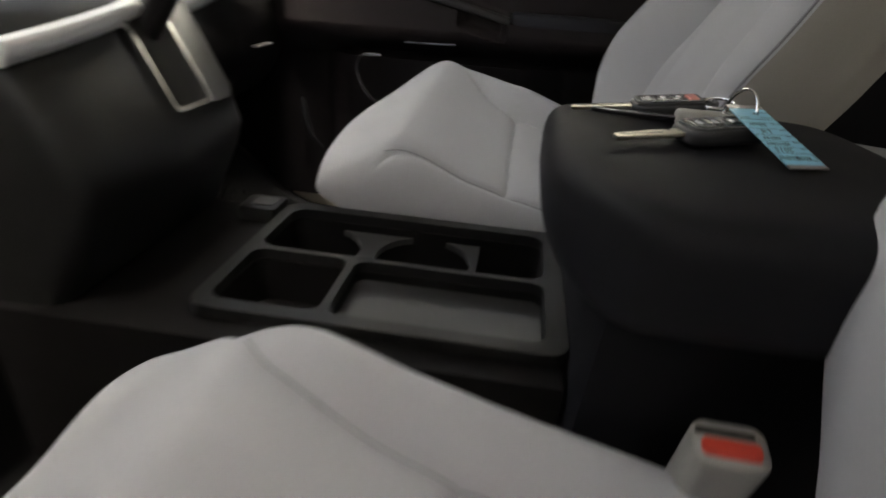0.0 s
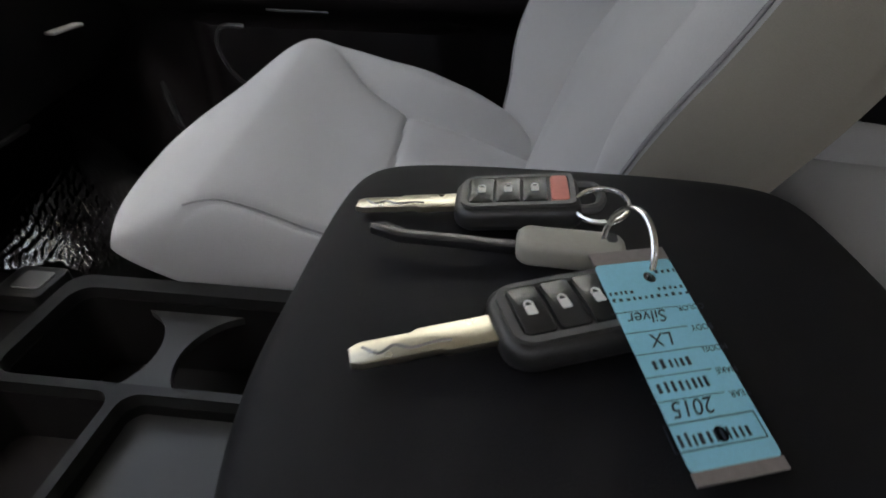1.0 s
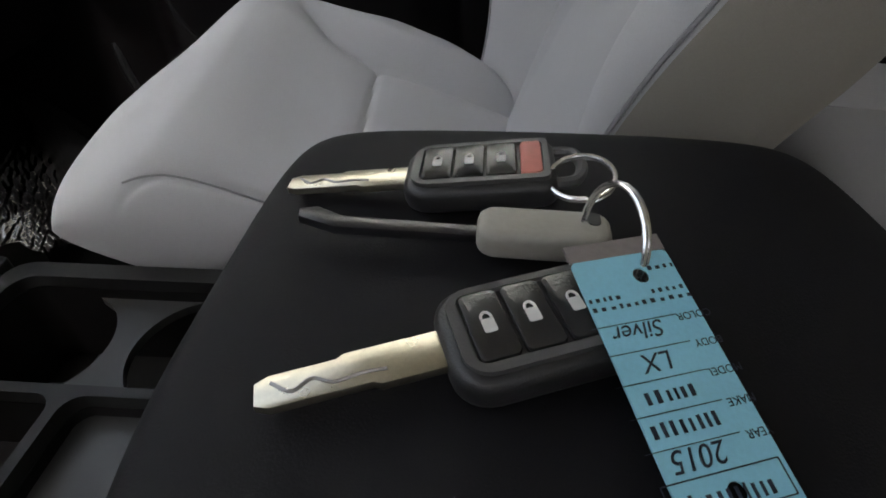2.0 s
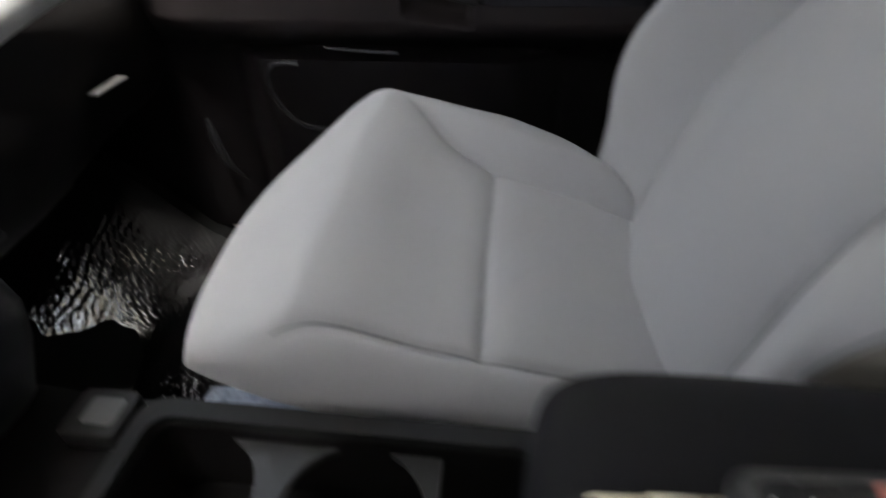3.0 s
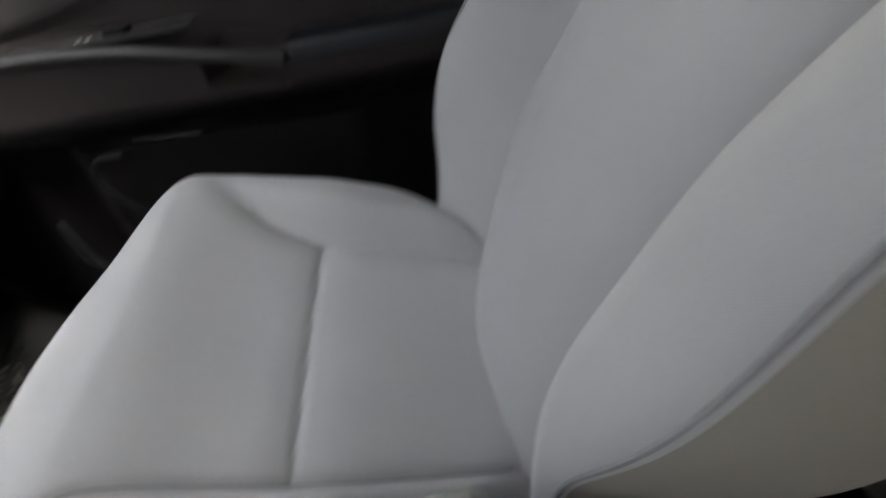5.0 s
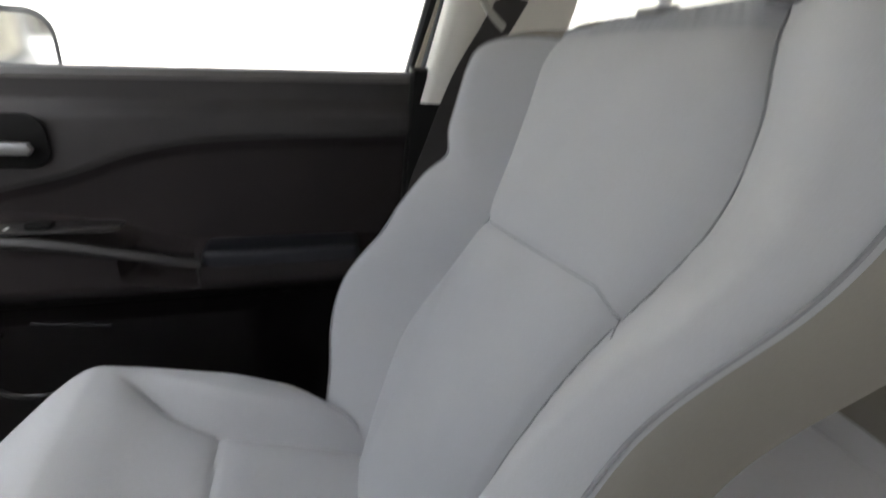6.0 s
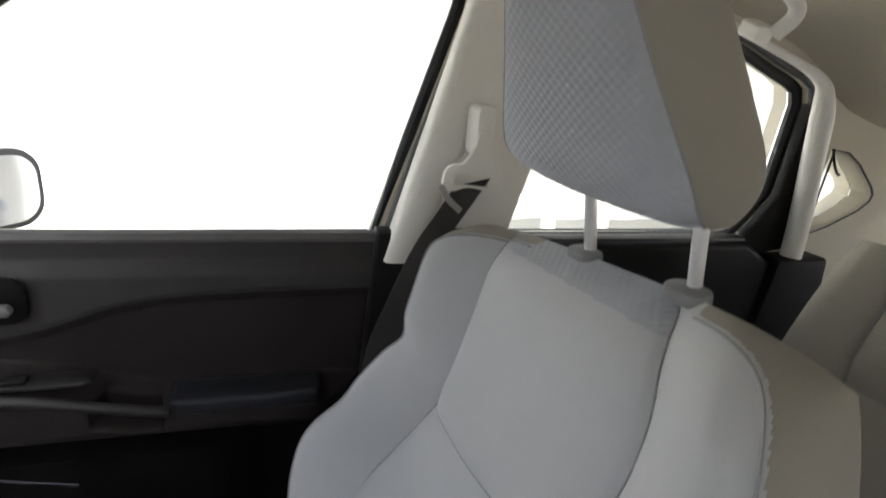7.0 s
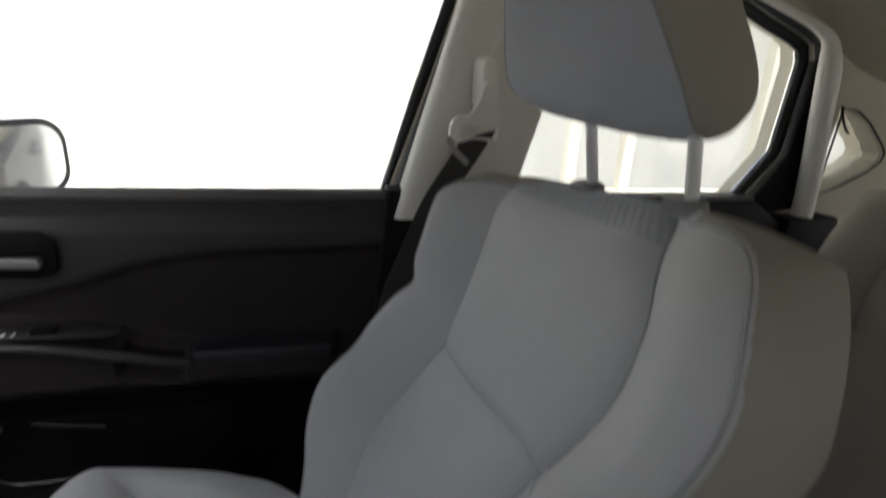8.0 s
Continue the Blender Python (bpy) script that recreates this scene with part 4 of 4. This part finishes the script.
# Strip lighter than the dash, added for the highlight on its lower edge.
part("lit_lower_edge", tube(smoothed([(-0.150, 0.312, 0.436), (-0.190, 0.36, 0.398), (-0.240, 0.44, 0.366), (-0.275, 0.53, 0.352)], 6), 0.010, 10, flat=0.5), ARM_GREY, dash, "lower edge of the dashboard, its highlight put into a lighter grey strip")
part("glovebox_latch", box(-0.150, -0.136, 0.487, 0.543, 0.496, 0.500, bevel=0.0015), HANDLE, dash, "silver glovebox latch")

stack = part("stack_panel", prism([(-0.60, 0.30), (-0.12, 0.30), (-0.075, 0.35), (-0.040, 0.42), (-0.030, 0.452), (-0.036, 0.475), (-0.085, 0.575), (-0.105, 0.590), (-0.16, 0.600), (-0.60, 0.70)], -0.04, 0.228, "y", bevel=0.02, seg=3), GREY, dash, "dark lower middle stack")
part("stack_trim", tube(smoothed([(-0.074, -0.038, 0.5545), (-0.076, 0.03, 0.562), (-0.079, 0.09, 0.570), (-0.083, 0.128, 0.576)], 6), 0.012, 10, flat=0.8), STRIP_SILVER, stack, "satin silver band")
SLOPE = axes((-0.058, 0.125, 0.5235), (0.44, 0, -0.90), (0, 1, 0))
part("shift_plate", prism(rounded(-0.075, 0.046, 0.037, 0.088, 0.016), -0.002, 0.005, "z", bevel=0.003), SHIFT, stack, "satin silver trim beside the gear selector", m=SLOPE)
part("shift_gate", prism(rounded(-0.050, 0.040, -0.022, 0.030, 0.006), 0.004, 0.006, "z"), DARK, stack, m=SLOPE)
part("gate_frame", ring_slab(rounded(-0.055, 0.045, -0.028, 0.036, 0.008), [rounded(-0.052, 0.040, -0.026, 0.030, 0.006)], 0.004, 0.009), CHROME, stack, "chrome selector frame", m=SLOPE)
part("gear_lever", tube(smoothed([(-0.035, 0.004, 0.0), (-0.055, 0.004, 0.04), (-0.075, 0.004, 0.07), (-0.09, 0.004, 0.09)], 5), [0.012] * 8 + [0.020] * 8, 14), DARK, stack, "black gear lever", m=SLOPE)

# ---- footwell ----


def toe(x, y):
    """The footwell's floor, which rises towards the bulkhead and the side."""
    rise = 0.70 * 0.030 * np.log1p(np.exp((-0.225 - x) / 0.030))
    return FLOOR + rise + 0.19 * (y - 0.42) * step(0.30, 0.45, y) * step(-0.16, -0.34, x)


def sheet(x0, x1, y0, y1, nx, ny, lift, thick, wrinkle=None, edge=None):
    x, y = np.meshgrid(np.linspace(x0, x1, nx), np.linspace(y0, y1, ny), indexing="ij")
    if edge:
        y = y1 + (y - y1) * (y1 - edge(x)) / (y1 - y0)
    z = toe(x, y) + lift + (wrinkle(x, y) if wrinkle else 0)
    bm = bmesh.new()
    grid_mesh(bm, np.stack([x, y, z + thick], -1))
    if thick:
        grid_mesh(bm, np.stack([x, y, z], -1))
    return bm


solo("floor_toe_board", sheet(-0.88, -0.05, -0.58, 0.76, 60, 50, 0.001, 0.004), CARPET, "black carpeted footwell rising to the bulkhead", "floor", "structure")
solo("floor_mat", sheet(-0.52, -0.03, 0.29, 0.70, 50, 40, 0.007, 0.010), CARPET, "black carpet floor mat in the footwell", "floor mat")


def creases(x, y):
    """Fine ripples in patches and a few long folds."""
    rng = np.random.default_rng(4)
    z = np.zeros_like(x)
    patch = 0.010 + np.zeros_like(x)
    for cx, cy, r, k in ((-0.295, 0.53, 0.060, 1.0), (-0.285, 0.60, 0.04, 0.9), (-0.31, 0.425, 0.028, 0.8), (-0.22, 0.64, 0.035, 0.9), (-0.12, 0.41, 0.045, 0.8), (-0.14, 0.53, 0.03, 0.5)):
        patch += k * np.exp(-(((x - cx) ** 2 + (y - cy) ** 2) / r**2))
    warp = 2.2 * np.sin(31 * x + 2) * np.sin(27 * y) + 1.5 * np.sin(63 * x - 41 * y)
    for k in range(16):
        a, f, ph = rng.normal(0.35, 0.35), rng.uniform(380, 950), rng.uniform(0, 6.3)
        z += np.abs(np.sin(0.5 * (f * (x * math.cos(a) + y * math.sin(a)) + ph + warp))) * 0.42 / f * patch
    for k in range(7):
        a, ph = rng.normal(0.9, 0.5), rng.uniform(-0.2, 0.2)
        d = x * math.cos(a) + y * math.sin(a) + ph + 0.012 * np.sin(25 * x - 18 * y + k)
        z += 0.0012 * np.exp(-np.abs(d) / 0.006)
    return z


def wrap_edge(x):
    """The wrap's uneven edge beside the console."""
    return 0.355 + 0.060 * step(-0.17, -0.20, x) + 0.050 * step(-0.18, -0.22, x) * step(-0.31, -0.26, x) + 0.006 * np.sin(70 * x) + 0.003 * np.sin(190 * x + 1)


solo("plastic_wrap", sheet(-0.54, -0.02, 0.26, 0.71, 340, 300, 0.019, 0.0, creases, wrap_edge), WRAP, "clear crinkled plastic wrap laid over the floor mat", "plastic wrap")
solo("plastic_sheet", slab(20, 20, lambda u, v: (0.05 + 0.08 * u, 0.29 + 0.055 * v), lambda x, y: 0.2 + 0.004 * np.sin(x * 160) * np.sin(y * 120), 0.19, 0.195), FILM_BLUE,
     "pale bluish plastic film under the seat's front edge", "plastic film")

# ---- keys ----
LIDZ = 0.5345


def remote_key(x, y, yaw, tilt, lift, buttons, label):
    m = pose(x, y, lift, 0, 0, yaw) @ pose(0, 0, 0, 0, -tilt, 0)
    key = thing("car_key", label, "car key", "keys on the armrest", m=m)
    part("blade", prism([(-0.0460, -0.0032), (-0.0425, -0.0048), (-0.018, -0.0048), (-0.016, -0.006), (0.004, -0.006), (0.004, 0.006), (-0.024, 0.006), (-0.026, 0.0048), (-0.0425, 0.0048), (-0.0460, 0.0032)], 0.005, 0.0078, "z", bevel=0.0004), BRASS, key, "nickel key blade")
    part("blade_groove", tube(smoothed([(-0.042, 0.0022, 0.0079), (-0.037, -0.0018, 0.0079), (-0.032, 0.0004, 0.0079), (-0.027, -0.0022, 0.0079), (-0.020, -0.0016, 0.0079), (-0.014, -0.0022, 0.0079)], 5), 0.0006, 6, flat=0.4), STEEL, key)
    shell = part("fob", prism(rounded(0, 0.055, -0.0170, 0.0170, (0.010, 0.006, 0.006, 0.010)), 0.0, 0.0105, "z", bevel=0.0035, seg=3), FOB, key, "black remote key head")
    part("fob_rim", ring_slab(rounded(0.0035, 0.0525, -0.0140, 0.0140, (0.007, 0.003, 0.003, 0.007)), [rounded(0.0065, 0.0505, -0.0112, 0.0118, 0.003)], 0.0100, 0.0120), FOB_RIM, shell, "worn grey rim")
    step_x = 0.0116
    for i in range(3):
        x0 = 0.0072 + i * step_x
        b = part("button", prism(rounded(x0, x0 + step_x - 0.0010, -0.0108, 0.0114, 0.002), 0.0100, 0.0124, "z", bevel=0.0006), FOB_BUTTON, shell)
        mark = ring_slab(rounded(x0 + 0.0036, x0 + 0.0070, -0.0028, 0.0016, 0.0005, 2), [], 0.0124, 0.0126)
        add_tube(mark, [(x0 + 0.0053 + 0.0014 * math.cos(t), 0.0016 + 0.0022 * math.sin(t), 0.0125) for t in np.linspace(0, math.pi, 7)], 0.0004, 5)
        part("button_mark", mark, PRINT, b)
    if buttons == 4:
        part("panic_button", prism(rounded(0.0425, 0.0500, -0.0108, 0.0114, 0.002), 0.0100, 0.0124, "z", bevel=0.0006), PANIC, shell, "faded red panic button")
    part("loop", tube(smoothed([(0.053, -0.011, 0.007), (0.0610, -0.0095, 0.007), (0.0640, 0.0, 0.007), (0.0610, 0.0095, 0.007), (0.053, 0.011, 0.007)], 6), 0.0022, 8), FOB_RIM, key)
    return key


remote_key(0.386, 0.0715, -1.0, 7.0, LIDZ - 0.0010, 4, "black remote key with red panic button on the armrest")
remote_key(0.4045, -0.0115, 18.5, 4.0, LIDZ + 0.0005, 3, "black remote key with lock buttons beside the tag")
valet = thing("car_key", "thin dark steel key with a grey plastic head", "car key", "keys on the armrest", m=pose(0.412, 0.0385, LIDZ + 0.003, 0, 0, -3))
part("blade", prism([(-0.061, 0.0055), (-0.060, 0.001), (-0.047, -0.0035), (0.004, -0.0030), (0.004, 0.0030), (-0.045, 0.0030), (-0.055, 0.0075)], 0.001, 0.0045, "z", bevel=0.0008), KEY_STEEL, valet, "blackened steel key blade with a bent tip")
head = part("head", prism(rounded(0.0, 0.042, -0.0085, 0.0085, 0.006), -0.001, 0.0095, "z", bevel=0.003, seg=3), VALET, valet, "grey plastic key head")
part("key_hole", prism(rounded(0.0345, 0.0385, -0.0005, 0.0060, 0.0018), 0.0090, 0.0098, "z"), KEY_STEEL, head, "dark slot for the ring")


def key_ring(name, c, r, ex, ey, label):
    pts = []
    for k in range(56):
        a = 2 * math.pi * k / 28
        pts.append(Vector(c) + r * (math.cos(a) * Vector(ex).normalized() + math.sin(a) * Vector(ey).normalized()) + Vector(ex).cross(Vector(ey)).normalized() * 0.0016 * (k / 56 - 0.5))
    return solo(name, tube(pts, 0.0009, 8), CHROME, label, "key ring", group="key rings")


key_ring("key_ring", (0.4470, 0.060, LIDZ + 0.0150), 0.0112, (0.25, -0.95, -0.12), (0.95, 0.25, 0.20), "small steel split ring through the key heads")
key_ring("key_ring", (0.4500, 0.0235, LIDZ + 0.0165), 0.0165, (0.25, -0.97, 0.0), (0.17, 0.04, 0.98), "steel split ring holding the blue tag")

TAG_AT = axes((0.4485, 0.0100, 0.5565), (0.0205, -0.064, -0.0195), (0.024, 0.021, 0.003))
tag = thing("key_tag", "pale blue paper key tag with handwritten car details", "key tag", m=TAG_AT)
TAG_L, TAG_W = 0.066, 0.0136
card = part("card", ring_slab(rounded(0.0, TAG_L, -TAG_W, TAG_W, 0.0015), [circle(0.0065, 0.0035, 0.0022, 16), circle(TAG_L - 0.008, 0.000, 0.0022, 16)], -0.0003, 0.0003), TAG, tag, "blue printed card")
part("sleeve_end", box(-0.005, 0.0, -TAG_W, TAG_W, -0.0004, 0.0004), TAG_EDGE, tag, "clear plastic sleeve end")
part("sleeve_end", box(TAG_L, TAG_L + 0.0035, -TAG_W, TAG_W, -0.0004, 0.0004), TAG_EDGE, tag, "clear plastic sleeve end")


def tag_text(body, x, y, size, slant=0.0):
    """Ink letters on the tag, read from its far end."""
    cu = bpy.data.curves.new("letters", "FONT")
    cu.body, cu.size, cu.shear, cu.extrude = body, size, slant, 0.00004
    cu.align_x = "CENTER"
    ob = new("letters", cu)
    ob.data.materials.append(INK)
    dg = bpy.context.evaluated_depsgraph_get()
    me = bpy.data.meshes.new_from_object(ob.evaluated_get(dg))
    bpy.data.objects.remove(ob)
    bpy.data.curves.remove(cu)
    text = new("lettering", me)
    text.parent = card
    text.matrix_basis = pose(x, y, 0.00038, 0, 0, -90)
    return text


for i, word in enumerate(("COLOR", "BODY", "MODEL", "MAKE", "YEAR")):
    tag_text(word, 0.0185 + i * 0.0072, 0.0115, 0.0027)
    part("ruled_line", box(0.0250 + i * 0.0072 - 0.0066, 0.0252 + i * 0.0072 - 0.0066, -0.0155, 0.0070, 0.0003, 0.00042), INK, card)
tag_text("Silver", 0.0190, -0.0040, 0.0060, 0.25)
tag_text("LX", 0.0268, -0.0030, 0.0064, 0.2)
tag_text("2015", 0.0478, -0.0040, 0.0066, 0.25)
part("ruled_box", ring_slab(rounded(0.0535, 0.0610, -0.0155, 0.0125, 0.0003, 2), [rounded(0.0538, 0.0607, -0.0152, 0.0122, 0.0003, 2)], 0.0003, 0.00042), INK, card)
rng = random.Random(3)
for x, y0, y1, h in ((0.0120, -0.013, -0.004, 0.0013), (0.0120, 0.004, 0.013, 0.0013), (0.0145, -0.013, 0.013, 0.0013), (0.0055, 0.006, 0.013, 0.0013),
                     (0.0380, -0.010, 0.003, 0.0038), (0.0450, -0.012, 0.003, 0.0038), (0.0598, -0.013, 0.009, 0.0042)):
    y = y0
    while y < y1:
        w = rng.uniform(0.0010, 0.0020)
        part("ink_bar", box(x - h * rng.uniform(0.6, 0.95), x, y, y + w * 0.6, 0.0003, 0.00042), INK, card, smooth=False)
        y += w + rng.uniform(0.0004, 0.0008)

# ---- outside ----
solo("ground", box(-120, 120, -120, 120, -0.45, -0.40), ASPHALT, "pale concrete lot reaching to the horizon", "ground", "structure", smooth=False)


def corrugated():
    xs = np.linspace(-9, 9, 360)
    top = np.array([[(x, 5.0 + 0.03 * math.copysign(min(1, abs(math.sin(x * 9)) * 1.6), math.sin(x * 9)), z) for z in (-0.4, 4.2)] for x in xs])
    bm = bmesh.new()
    grid_mesh(bm, top)
    back = top.copy()
    back[..., 1] += 0.12
    grid_mesh(bm, back)
    return bm


solo("backdrop_wall", corrugated(), WALL_METAL, "cream corrugated metal wall of a building outside", "building", "structure")


def carport():
    """A carport's posts in front of the building, with an unseen roof added to shade them."""
    port = thing("carport", "cream painted steel carport with slender posts", "carport")
    for x in (2.55, 3.08, 4.42, 5.15, 6.4):
        part("post", box(x, x + 0.10, 4.0, 4.10, -0.40, 2.4, bevel=0.01), CREAM, port)
    part("beam", box(2.3, 7.4, 3.96, 4.14, 2.4, 2.58, bevel=0.01), CREAM, port)
    part("rail", box(2.3, 7.4, 4.02, 4.08, 0.02, 0.09, bevel=0.01), CREAM, port)
    # Unseen slab added overhead to keep the posts darker than the wall.
    part("roof", box(2.2, 7.5, 2.9, 6.6, 2.58, 2.66, bevel=0.01), CREAM, port)
    return port


carport()


def parked_car():
    car = thing("parked_car", "pale parked car beside the carport", "car")
    body = [(-2.0, -0.15), (-1.95, 0.25), (-1.2, 0.38), (-0.6, 0.85), (0.7, 0.90), (1.35, 0.45), (1.95, 0.35), (2.0, -0.15)]
    at = pose(7.6, 3.2, 0.05, 0, 0, 65)
    shell = part("body", prism(body, -0.80, 0.80, "y", bevel=0.08, seg=3), CAR_PAINT, car, m=at)
    for y in (-0.812, 0.808):
        part("window", prism([(-0.95, 0.45), (-0.52, 0.78), (0.62, 0.82), (1.10, 0.47)], y, y + 0.004, "y"), RUBBER, shell)
    for x in (-1.25, 1.25):
        for y in (-0.78, 0.60):
            part("wheel", prism(circle(x, -0.17, 0.29, 28), y, y + 0.18, "y", bevel=0.02), RUBBER, shell)
    return car


parked_car()
